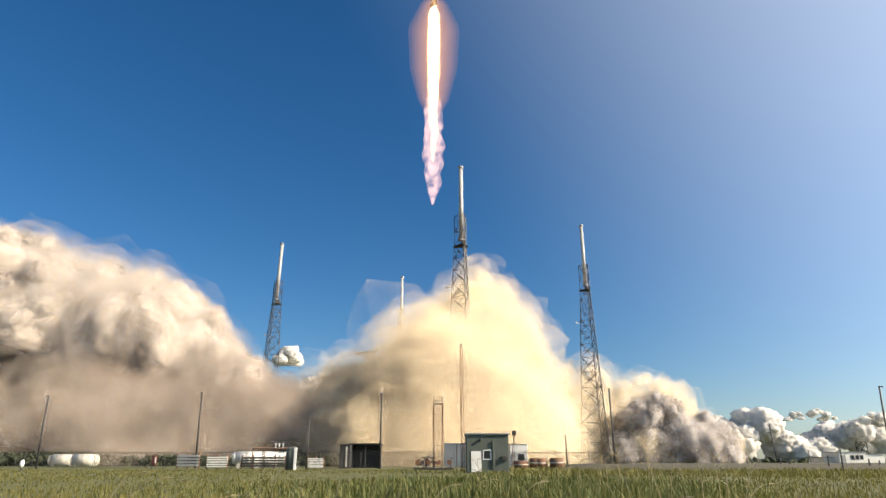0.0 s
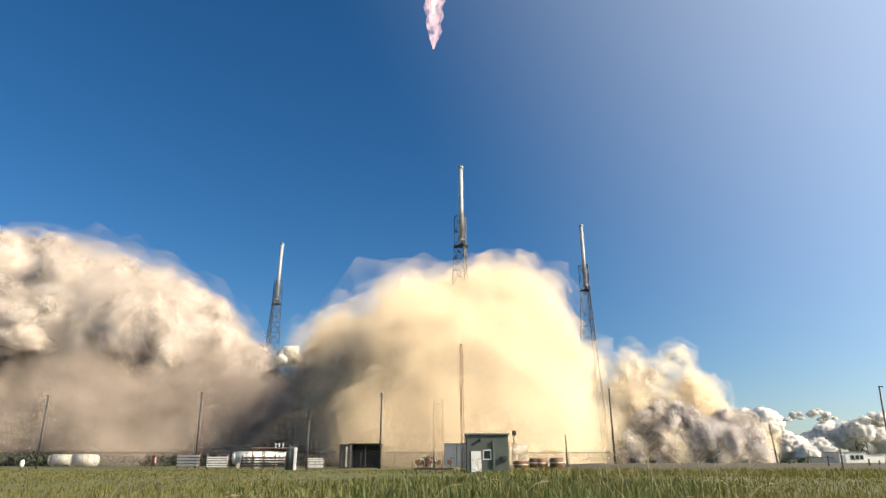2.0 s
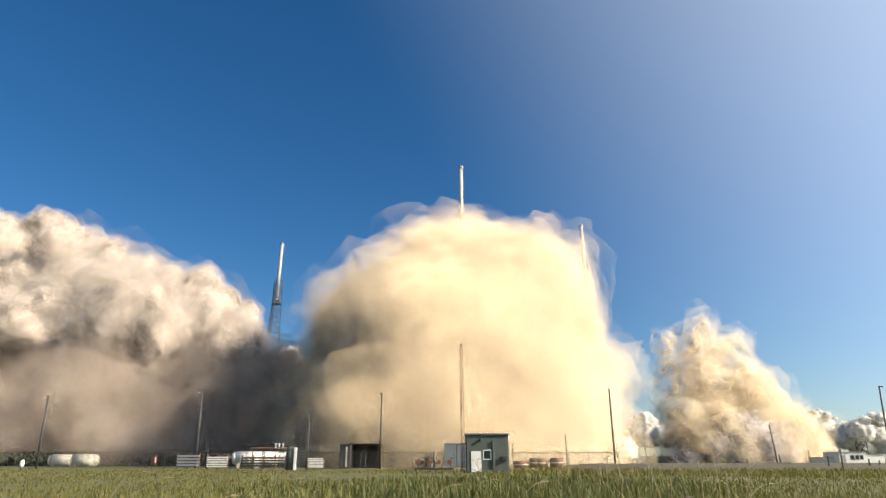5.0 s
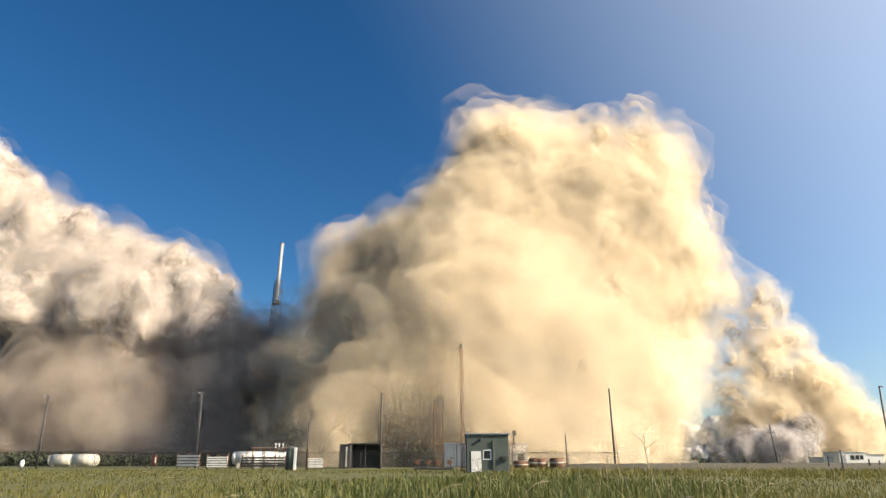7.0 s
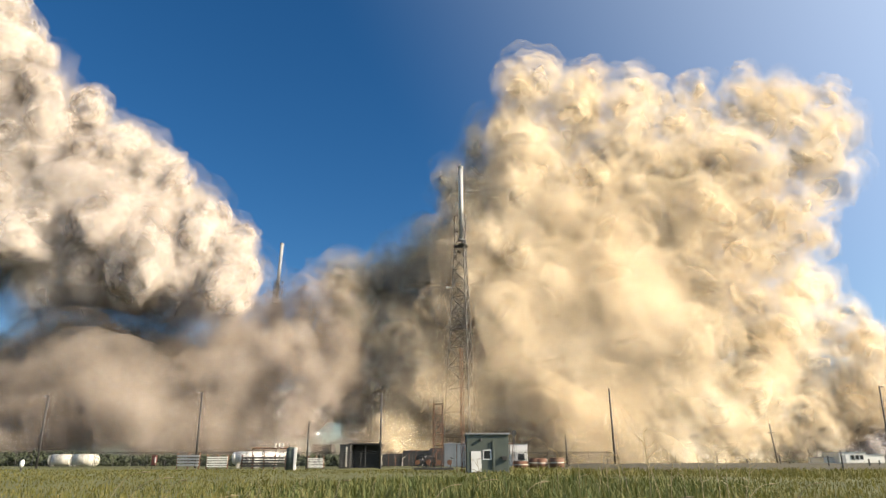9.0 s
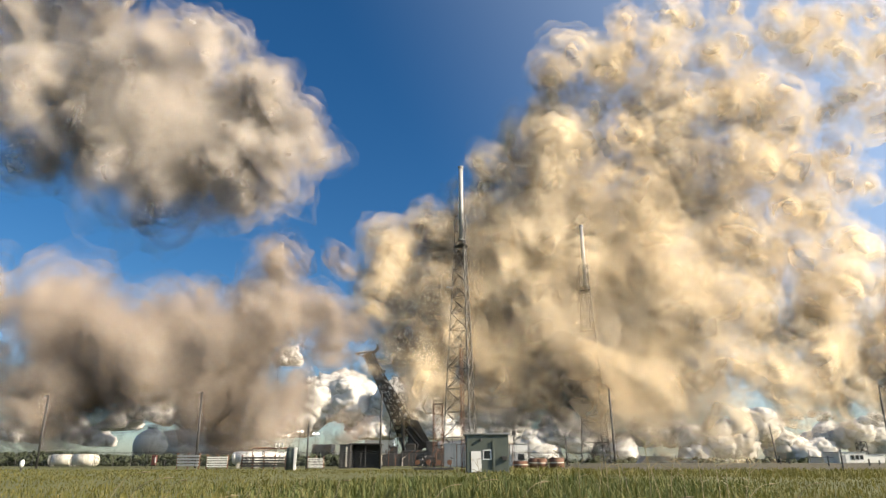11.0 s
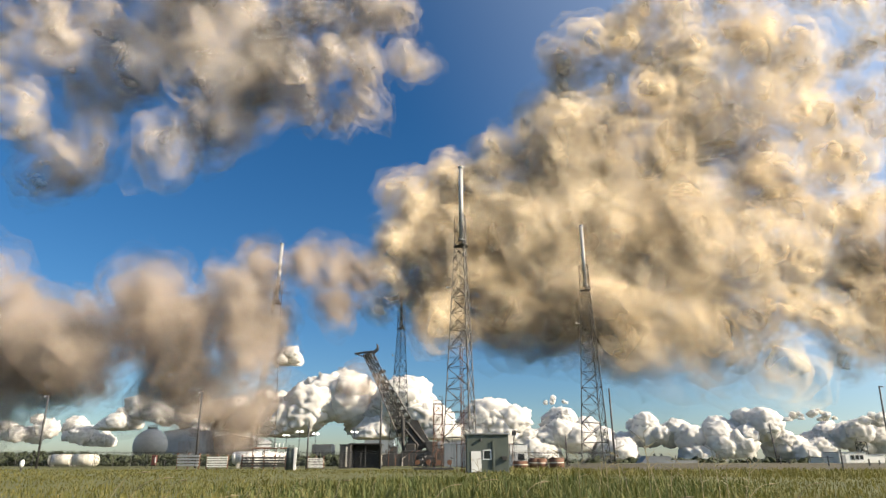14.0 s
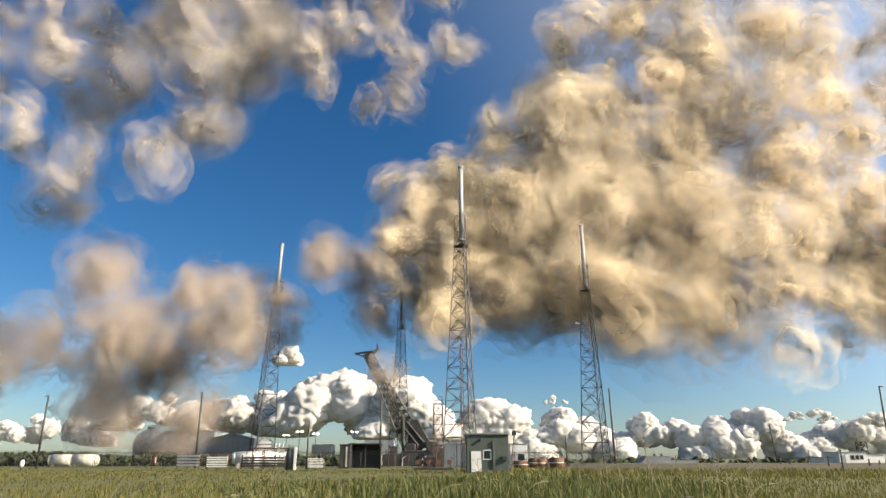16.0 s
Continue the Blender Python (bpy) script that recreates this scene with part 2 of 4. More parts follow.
for x, y, h, lean, label in ((-19.71, 95, 6.68, 0, "slim dark post beside the pipe racks"), (20.79, 110, 5.26, 0, "slim dark post behind the earth bank"),
                             (53.49, 105, 6.84, -3.2, "leaning wooden utility post with a short crossbar")):
    p = empty("post", pose(x, y, 0, 0, lean, 0), label, "post")
    bm = fresh()
    rod(bm, (0, 0, -0.3), (0, 0, h), 0.14, 8, 0.1)
    part("shaft", bm, DARK, p, smooth=True)
    if lean:
        bm = fresh()
        box(bm, -0.6, 0.6, -0.06, 0.06, h - 1.5, h - 1.35)
        part("crossbar", bm, DARK, p)


# ---- hut's surroundings ----
def hut_details():
    hx0, hx1 = 2.17, 6.04
    c = empty("conduit", pose(4.62, 59.93, 0), "grey metal conduit on the hut wall", "pipe")
    bm = fresh()
    box(bm, -0.1, 0.1, -0.05, 0.06, 0.4, 2.78, 0.02)
    part("duct", bm, GREEN, c)
    l = empty("wall_lamp", pose(3.46, 59.9, 2.88), "small wall lamp above the hut door", "lamp")
    bm = fresh()
    box(bm, -0.09, 0.09, -0.1, 0.1, -0.1, 0.12, 0.02)
    part("housing", bm, DARK, l)
    b = empty("electric_box", pose(5.63, 59.9, 1.25), "small grey electric box on the hut wall", "box")
    bm = fresh()
    box(bm, -0.25, 0.25, -0.12, 0.1, -0.15, 0.2, 0.02)
    part("case", bm, DARK, b)
    for x0, x1, name in ((1.24, hx0, "conduit_stand"), (hx1, 6.5, "conduit_stand")):
        f = empty(name, pose(0, 60.5, 0), "thin rusty pipe frame beside the hut", "frame", "pipe frames")
        for x in (x0 + 0.03, x1 - 0.05):
            bm = fresh()
            rod(bm, (x, 0, 0), (x, 0, 2.53), 0.035)
            part("upright", bm, RUST, f)
        bm = fresh()
        rod(bm, (x0, 0, 2.53), (x1, 0, 2.53), 0.035)
        part("rail", bm, RUST, f)
    g = empty("radio_mast", pose(1.95, 64, 0, 0, -0.5, 0), "thin three-legged lattice radio mast beside the hut", "mast")
    h, r = 12.09, 0.2
    legs = [(r * math.cos(a), r * math.sin(a)) for a in (0.3, 2.39, 4.49)]
    for x, y in legs:
        bm = fresh()
        rod(bm, (x, y, 0), (x * 0.8, y * 0.8, h), 0.028, 5)
        part("leg", bm, RUST, g)
    bm = fresh()
    z, k = 0.4, 0
    while z < h - 0.5:
        a, b2 = legs[k % 3], legs[(k + 1) % 3]
        bar(bm, (a[0], a[1], z), (b2[0], b2[1], z + 0.4), 0.012)
        bar(bm, (a[0], a[1], z), (b2[0], b2[1], z), 0.012)
        z, k = z + 0.3, k + 1
    part("bracing", bm, RUST, g)
    bm = fresh()
    rod(bm, (0, 0, h), (0, 0, h + 0.35), 0.03)
    rod(bm, (0, 0, h + 0.2), (0.05, 0, h + 0.4), 0.1, 8)
    part("beacon", bm, DARK, g)


hut_details()


def lattice_tower(x, y, w, h, turn, label, material, r=0.06, step=2.0):
    t = empty("lattice_tower", pose(x, y, 0, 0, 0, turn), label, "tower")
    c = [(-w / 2, -w / 2), (w / 2, -w / 2), (w / 2, w / 2), (-w / 2, w / 2)]
    for a in c:
        bm = fresh()
        rod(bm, (*a, 0), (*a, h), r, 6)
        part("leg", bm, material, t)
    n = max(2, round(h / step))
    for k in range(4):
        a, b = c[k], c[(k + 1) % 4]
        bm = fresh()
        for i in range(n):
            z0, z1 = h * i / n, h * (i + 1) / n
            bar(bm, (*a, z0), (*b, z1), r * 0.55)
            bar(bm, (*b, z0), (*a, z1), r * 0.55)
            bar(bm, (*a, z1), (*b, z1), r * 0.6)
        part("bracing", bm, material, t)
    return t


t = lattice_tower(-0.97, 125, 1.75, 11.68, 8, "square steel lattice tower with a small railed top", RUST)
bm = fresh()
for z in (11.68, 12.33):
    for a, b in (((-1, -1), (1, -1)), ((1, -1), (1, 1)), ((1, 1), (-1, 1)), ((-1, 1), (-1, -1))):
        bar(bm, (a[0] * 0.95, a[1] * 0.95, z), (b[0] * 0.95, b[1] * 0.95, z), 0.05)
part("top_rail", bm, DARK, t)
bm = fresh()
rod(bm, (-0.85, 0, 8), (-0.85, 0, 13.31), 0.04)
rod(bm, (0.85, 0, 8), (0.85, 0, 13.09), 0.05)
rod(bm, (0.85, 0, 13.09), (0.1, 0, 13.09), 0.05)
part("whip_antenna", bm, DARK, t)


# ---- perimeter fence ----
def fence():
    f = empty("chain_link_fence", pose(0, 100, 0), "weathered chain-link perimeter fence with barbed wire arms", "fence")
    x0, x1 = -80.0, 27.0
    bm = fresh()
    rod(bm, (0, 0, -0.2), (0, 0, 2.25), 0.045, 6)
    rod(bm, (0, 0, 2.25), (0.22, -0.2, 2.6), 0.03, 5)
    me = mesh_of(bm, "fence_post", STEEL)
    x, k = x0, 0
    while x < x1:
        p = new("post", me)
        p.parent = f
        p.matrix_basis = pose(x, 0, 0, 0, 1.5 * math.sin(k * 2.3), 0)
        x, k = x + 2.9 + 0.4 * math.sin(k), k + 1
    bm = fresh()
    rod(bm, (x0, 0, 2.2), (x1, 0, 2.2), 0.03, 5)
    part("top_rail", bm, STEEL, f)
    for k in range(3):
        bm = fresh()
        rod(bm, (x0, -0.07 * k, 2.3 + 0.12 * k), (x1, -0.07 * k, 2.3 + 0.12 * k), 0.012, 4)
        part("barbed_wire", bm, STEEL, f)
    verts, faces = [], []

    def wire(a, b, r=0.006):
        i = len(verts)
        verts.extend([(a[0] - r, 0.0, a[1]), (a[0] + r, 0.0, a[1]), (b[0] + r, 0.0, b[1]), (b[0] - r, 0.0, b[1])])
        verts.extend([(a[0], -r, a[1]), (a[0], r, a[1]), (b[0], r, b[1]), (b[0], -r, b[1])])
        faces.extend([(i, i + 1, i + 2, i + 3), (i + 4, i + 5, i + 6, i + 7)])
    x = x0
    while x < x1 - 2:
        wire((x, 0.02), (x + 2.15, 2.17))
        wire((x + 2.15, 0.02), (x, 2.17))
        x += 0.11
    me = bpy.data.meshes.new("wire_mesh")
    me.from_pydata(verts, [], faces)
    me.materials.append(STEEL)
    w = new("wire_mesh", me)
    w.parent = f
    tagged(w, "fine diagonal wire netting", kind="stuff")


fence()


# ---- pipe racks, tanks and boxes behind the fence ----
def slat_rack(x0, x1, y, z0, z1, rows, posts, label, material):
    r = empty("slatted_barrier", pose(0, y, 0), label, "barrier", "slatted barriers")
    for k in range(rows):
        z = z0 + (z1 - z0) * (k + 0.5) / rows
        h = (z1 - z0) / rows * 0.32
        bm = fresh()
        box(bm, x0, x1, -0.06, 0.06, z - h, z + h, 0.02)
        part("slat", bm, material, r)
    for k in range(posts):
        x = x0 + (x1 - x0) * k / (posts - 1)
        bm = fresh()
        box(bm, x - 0.09, x + 0.09, 0.06, 0.24, 0, z1 + 0.25, 0.02)
        part("post", bm, RUST, r)


slat_rack(-37.28, -34.19, 92, 0.3, 1.9, 4, 3, "long weathered horizontal slat barrier", GREY)
slat_rack(-32.36, -29.57, 90, 0.2, 1.66, 5, 3, "pale horizontal slat barrier", WHITE)
slat_rack(-18.09, -16.05, 88, 0.2, 1.43, 6, 3, "pale horizontal slat barrier", WHITE)
slat_rack(-28.79, -22.56, 94, 0.2, 1.69, 4, 5, "dark horizontal pipe barrier before the tanks", DARK)


def lying_tank(x, y, z, length, r, turn, label, material):
    t = empty("storage_tank", pose(x, y, 0, 0, 0, turn), label, "tank", "lying storage tanks")
    bm = fresh()
    rod(bm, (-length / 2, 0, z), (length / 2, 0, z), r, 24)
    for s in (-1, 1):
        rod(bm, (s * length / 2, 0, z), (s * (length / 2 + r * 0.3), 0, z), r, 24, r * 0.75)
        rod(bm, (s * (length / 2 + r * 0.3), 0, z), (s * (length / 2 + r * 0.45), 0, z), r * 0.75, 24, r * 0.3)
    part("shell", bm, material, t, smooth=True)
    for s in (-0.35, 0.35):
        bm = fresh()
        box(bm, s * length - 0.25, s * length + 0.25, -r * 0.7, r * 0.7, 0, z - r * 0.5)
        part("saddle", bm, CONCRETE, t)
    for s in (-0.25, 0.0, 0.25):
        bm = fresh()
        rod(bm, (s * length - 0.04, 0, z), (s * length + 0.04, 0, z), r * 1.03, 24)
        part("band", bm, GREY, t)


lying_tank(-30.95, 104, 1.51, 3.94, 0.98, 18, "white lying pressure tank on saddles", WHITE)
lying_tank(-29.17, 108, 1.53, 3.72, 1.02, 18, "white lying pressure tank on saddles", WHITE)
lying_tank(-27.36, 112, 1.55, 3.47, 0.96, 18, "white lying pressure tank on saddles", WHITE)
lying_tank(-86.71, 150, 1.24, 5.16, 1.29, 12, "cream lying tank near the scrub", CREAM)
lying_tank(-79.63, 146, 1.24, 4.77, 1.26, 8, "cream lying tank near the scrub", CREAM)


def pipe_bridge():
    p = empty("pipe_bridge", pose(0, 101, 0), "dark steel pipe bridge above the tanks", "pipe rack")
    x0, x1, z = -29.45, -23.98, 2.9
    for dz in (0, 0.25):
        bm = fresh()
        rod(bm, (x0, dz, z + dz * 0.3), (x1, dz, z + dz * 0.3), 0.09, 8)
        part("pipe", bm, RUST, p)
    for k in range(4):
        x = x0 + (x1 - x0) * k / 3
        bm = fresh()
        rod(bm, (x, 0.1, 0), (x, 0.1, z), 0.07)
        part("stanchion", bm, RUST, p)
    for x in (-25.89, -25.37, -24.76):
        bm = fresh()
        rod(bm, (x, 0, z), (x, 0, z + 0.55), 0.05)
        rod(bm, (x, 0, z + 0.55), (x, 0, z + 0.75), 0.14, 8)
        part("relief_valve", bm, WHITE, p)


pipe_bridge()


def standing_tank():
    t = empty("standing_tank", pose(-19.44, 84, 0), "dark green standing cylinder tank with a pale post", "tank")
    r, h = 0.65, 2.58
    bm = fresh()
    rod(bm, (0, 0, 0), (0, 0, h), r, 20)
    rod(bm, (0, 0, h), (0, 0, h + 0.18), r, 20, r * 0.5)
    part("shell", bm, GREEN, t, smooth=True)
    for z in (0.4, h * 0.5, h - 0.2):
        bm = fresh()
        rod(bm, (0, 0, z - 0.05), (0, 0, z + 0.05), r * 1.04, 20)
        part("hoop", bm, DARK, t)
    bm = fresh()
    box(bm, r * 0.75, r * 1.25, -r - 0.1, -r + 0.1, 0, h + 0.1, 0.02)
    part("pale_post", bm, WHITE, t, "pale painted post")
    for k in range(5):
        a = k * 1.25
        bm = fresh()
        rod(bm, (r * 0.6 * math.cos(a), r * 0.6 * math.sin(a), h), (r * 0.6 * math.cos(a), r * 0.6 * math.sin(a), h + 0.4), 0.04)
        part("nozzle", bm, DARK, t)


standing_tank()


def cabinet(name, x0, x1, y, depth, z0, z1, label, category, material, roof=None):
    c = empty(name, pose((x0 + x1) / 2, y, 0), label, category)
    w = (x1 - x0) / 2
    bm = fresh()
    box(bm, -w, w, 0, depth, z0, z1, 0.03)
    part("body", bm, material, c)
    bm = fresh()
    box(bm, -w - 0.08, w + 0.08, -0.08, depth + 0.08, z1, z1 + 0.12, 0.02)
    part("roof", bm, roof or material, c)
    return c


def ribs(c, x0, x1, y, z0, z1, n, material, name="rib"):
    for k in range(n):
        x = x0 + (x1 - x0) * (k + 0.5) / n
        bm = fresh()
        box(bm, x - 0.05, x + 0.05, y - 0.06, y - 0.002, z0, z1)
        part(name, bm, material, c)


cab = cabinet("equipment_cabinet", -16.62, -14.9, 105, 2.0, 0, 3.5, "dark tall equipment cabinet", "cabinet", DARK)
bm = fresh()
box(bm, 0.15, 0.4, -0.06, -0.002, 0.2, 3.24, 0.01)
part("pale_strip", bm, CREAM, cab)
shed = empty("open_shed", pose(0, 107, 0), "dark open-fronted steel shed with a flat roof", "shed")
x0, x1, h = -15.1, -10.31, 3.63
for a, b, c, d, e, f, nm in ((x0, x1, 3.0, 3.2, 0, h, "back_wall"), (x0, x0 + 0.15, 0, 3, 0, h, "side_wall"), (x1 - 0.15, x1, 0, 3, 0, h, "side_wall"),
                             (x0 - 0.3, x1 + 0.3, -0.3, 3.4, h, h + 0.2, "roof"), ((x0 + x1) / 2 - 0.08, (x0 + x1) / 2 + 0.08, 0, 0.16, 0, h, "post")):
    bm = fresh()
    box(bm, a, b, c, d, e, f, 0.02)
    part(nm, bm, DARK, shed)
box_ob = cabinet("container", 0.16, 3.32, 92, 2.6, 0.3, 3.34, "grey metal equipment container behind the hut", "container", GREY)
ribs(box_ob, 0.16 - (0.16 + 3.32) / 2, 1.58, 0, 0.4, 3.27, 7, GREY)
office = cabinet("portable_office", 12.8, 16.13, 125, 4, 0.2, 4.08, "white portable office with a dark window", "building", WHITE, GREY)
bm = fresh()
box(bm, -0.2, 1.1, -0.06, -0.002, 1.2, 2.4, 0.02)
part("window", bm, GLASS, office)
bm = fresh()
box(bm, -1.4, -0.6, -0.06, -0.002, 0.3, 2.4, 0.02)
part("door", bm, GREY, office)
sign = empty("beacon_stand", pose(12.61, 115, 0), "small lattice stand carrying a dark beacon box", "stand")
hs = 5.46
for sx, sy in ((-0.5, -0.4), (0.5, -0.4), (0, 0.5)):
    bm = fresh()
    rod(bm, (sx, sy, 0), (sx * 0.12, sy * 0.12, hs), 0.035)
    part("leg", bm, STEEL, sign)
bm = fresh()
box(bm, -0.35, 0.35, -0.3, 0.3, hs - 0.1, hs + 0.75, 0.05)
part("beacon_box", bm, DARK, sign)
for px, w, h in ((11.7, 1.2, 0.9), (13.85, 0.9, 1.35), (14.65, 1.0, 1.3), (17.03, 1.1, 1.4)):
    d = empty("drum", pose(px, 100 - abs(px) * 0.1, 0), "squat dark drum on the gravel behind the hut", "drum", "drums behind the hut")
    bm = fresh()
    rod(bm, (0, 0, 0), (0, 0, h), w, 16)
    rod(bm, (0, 0, h), (0, 0, h + 0.15), w, 16, w * 0.8)
    part("shell", bm, RUST, d, smooth=True)
    bm = fresh()
    rod(bm, (0, 0, h * 0.55), (0, 0, h * 0.65), w * 1.04, 16)
    part("hoop", bm, CREAM, d)
red = empty("hose_box", pose(-42.2, 96, 0), "red-painted hose box on posts", "box")
bm = fresh()
box(bm, -0.3, 0.3, -0.2, 0.2, 0.5, 1.86, 0.03)
part("case", bm, RED, red)
bm = fresh()
box(bm, 0.15, 0.3, -0.24, -0.2, 0.8, 1.6, 0.01)
part("label_plate", bm, WHITE, red)
for sx in (-0.22, 0.22):
    bm = fresh()
    box(bm, sx - 0.05, sx + 0.05, -0.05, 0.05, 0, 0.5)
    part("leg", bm, DARK, red)
marker = empty("white_marker", pose(-44.8, 70, 0), "white rounded marker cap standing in the grass", "marker")
bm = fresh()
rod(bm, (0, 0, 0), (0, 0, 0.45), 0.08, 8)
part("stem", bm, DARK, marker)
bm = fresh()
bmesh.ops.create_icosphere(bm, subdivisions=2, radius=0.3, matrix=Matrix.LocRotScale((0, 0, 0.78), None, (0.8, 0.8, 1.35)))
part("cap", bm, WHITE, marker, smooth=True)


def valve_skid():
    s = empty("valve_skid", pose(-1.1, 80, 0), "dark jumble of valves and pipes on a skid", "machine")
    rng = random.Random(4)
    bm = fresh()
    box(bm, -2.4, 2.4, -0.6, 0.6, 0.05, 0.3, 0.03)
    part("base", bm, DARK, s)
    for k in range(16):
        x = rng.uniform(-2.3, 2.3)
        h = rng.uniform(0.8, 1.6)
        bm = fresh()
        rod(bm, (x, 0, 0.2), (x + rng.uniform(-0.3, 0.3), 0, h), 0.06, 6)
        rod(bm, (x, 0, h), (x + rng.uniform(-0.8, 0.8), 0.1, h + rng.uniform(-0.3, 0.3)), 0.06, 6)
        part("pipe", bm, DARK, s)
    for k in range(4):
        x = -2 + k * 1.3
        bm = fresh()
        rod(bm, (x, -0.3, 0.9), (x, 0.3, 0.9), 0.3, 12)
        part("valve", bm, RUST, s)
    bm = fresh()
    rod(bm, (0, 0, 0.3), (0, 0, 2.9), 0.05)
    part("vent_pipe", bm, DARK, s)


valve_skid()


# ---- launch pad ----
def strongback():
    base, lean = (-11.8, 280, 5.5), -28
    s = empty("strongback", pose(*base, 0, lean, 0), "dark steel transporter erector tilted back from the pad", "launch tower")
    L = 47.0

    def at(k, z):
        left = -4.6 + 2.6 * min(1, z / 34)
        right = 5.2 - 2.9 * min(1, max(0, z - 2) / 34)
        if z < 10:
            right += 1.6
        return Vector((left if k in (0, 3) else right, -2.6 + z * 0.02 if k < 2 else 2.6 - z * 0.02, z))
    zs = [k * L / 14 for k in range(15)]
    for k in range(4):
        bm = fresh()
        tube(bm, [at(k, z) for z in zs], [0.3] * len(zs))
        part("chord", bm, DARK, s)
    for k in range(4):
        bm = fresh()
        for a, b in zip(zs, zs[1:]):
            bar(bm, at(k, a), at((k + 1) % 4, b), 0.2)
            bar(bm, at((k + 1) % 4, a), at(k, b), 0.2)
            bar(bm, at(k, b), at((k + 1) % 4, b), 0.2)
        part("bracing", bm, DARK, s)
    bm = fresh()
    for x in (-1.2, 0.2, 1.3):
        rod(bm, (x * 1.4, -2.2, 2), (x * 0.8, -1.9, L - 1), 0.3, 6)
    part("umbilical_line", bm, DARK, s)
    bm = fresh()
    box(bm, -1.6, 1.6, -1.6, 1.6, L - 3, L, 0.2)
    part("head_block", bm, DARK, s)
    bm = fresh()
    rod(bm, (-5.2, 0, L + 2.6), (2.6, 0, L - 0.2), 0.45, 6)
    rod(bm, (-5.2, 0, L + 2.6), (-1.5, 0, L - 1.0), 0.3, 6)
    part("upper_arm", bm, DARK, s)
    for y in (-1.8, 1.8):
        bm = fresh()
        rod(bm, (1.8, y, L - 1), (4.8, y, L - 0.4), 0.4, 6)
        rod(bm, (4.8, y, L - 0.4), (5.6, y, L + 1.5), 0.3, 6)
        part("clamp_arm", bm, DARK, s)
    bm = fresh()
    rod(bm, (2.0, 0, L - 11), (3.6, 0, L - 10.4), 0.7, 8)
    part("bracket", bm, DARK, s)
    bm = fresh()
    for y in (-2.9, 2.9):
        vs = [bm.verts.new(p) for p in ((-3.8, y, -1), (6.4, y, -1), (6.6, y, 10.5), (4.2, y, 12.2), (1.0, y, 9.0), (-1.5, y, 4.0))]
        f = bm.faces.new(vs)
        ext = bmesh.ops.extrude_face_region(bm, geom=[f])["geom"]
        bmesh.ops.translate(bm, verts=[g for g in ext if isinstance(g, bmesh.types.BMVert)], vec=(0, 0.3, 0))
    part("base_plate", bm, DARK, s, "heavy dark gusset plates at the hinge")
    bm = fresh()
    for x in (2.0, 4.6):
        rod(bm, (x, -3.2, 1), (x - 2.5, -3.2, 12), 0.5, 8)
    part("hydraulic_ram", bm, DARK, s)


strongback()


def launch_mount():
    m = empty("launch_mount", pose(-10.6, 280, 0), "dark steel and concrete launch mount", "launch pad")
    bm = fresh()
    box(bm, -14, 13, -9, 9, 0, 3.6, 0.3)
    part("deck", bm, DARK, m)
    for x, w, h in ((-10, 3.0, 7.0), (-3, 4.0, 8.0), (6, 5.0, 9.0), (11, 2.5, 6.5)):
        bm = fresh()
        box(bm, x - w / 2, x + w / 2, -8.5, -3, 3.6, h, 0.2)
        part("block", bm, DARK, m)
    for k in range(9):
        x = -13 + k * 3.2
        bm = fresh()
        rod(bm, (x, -9.3, 0), (x, -9.3, 6.0 + 1.5 * math.sin(k * 2)), 0.25, 6)
        part("column", bm, DARK, m)
    bm = fresh()
    rod(bm, (-6.0, -6, 3), (-6.5, -6, 18.5), 0.7, 8)
    part("support_prop", bm, DARK, m)


launch_mount()


def pad_apron():
    """Dark low walls and gear between the shed and the container."""
    w = empty("pad_wall", pose(0, 150, 0), "dark low retaining wall with pipework before the pad", "wall")
    for x0, x1, y0, h in ((-14.45, -9.29, 0, 2.72), (-9.29, -3.1, 1.5, 3.46), (-3.1, 6.19, 0.6, 3.95)):
        bm = fresh()
        box(bm, x0, x1, y0, y0 + 2, 0, h, 0.05)
        part("wall_section", bm, DARK, w)
    for k in range(12):
        x = -13.94 + k * 1.55
        bm = fresh()
        tube(bm, [(x, -0.5, 0), (x, -0.5, 2.4 + 0.8 * math.sin(k * 1.7)), (x + 0.9, -0.5, 2.8 + 0.8 * math.sin(k * 1.7))], [0.09] * 3)
        part("pipe", bm, RUST if k % 3 else CREAM, w)


pad_apron()


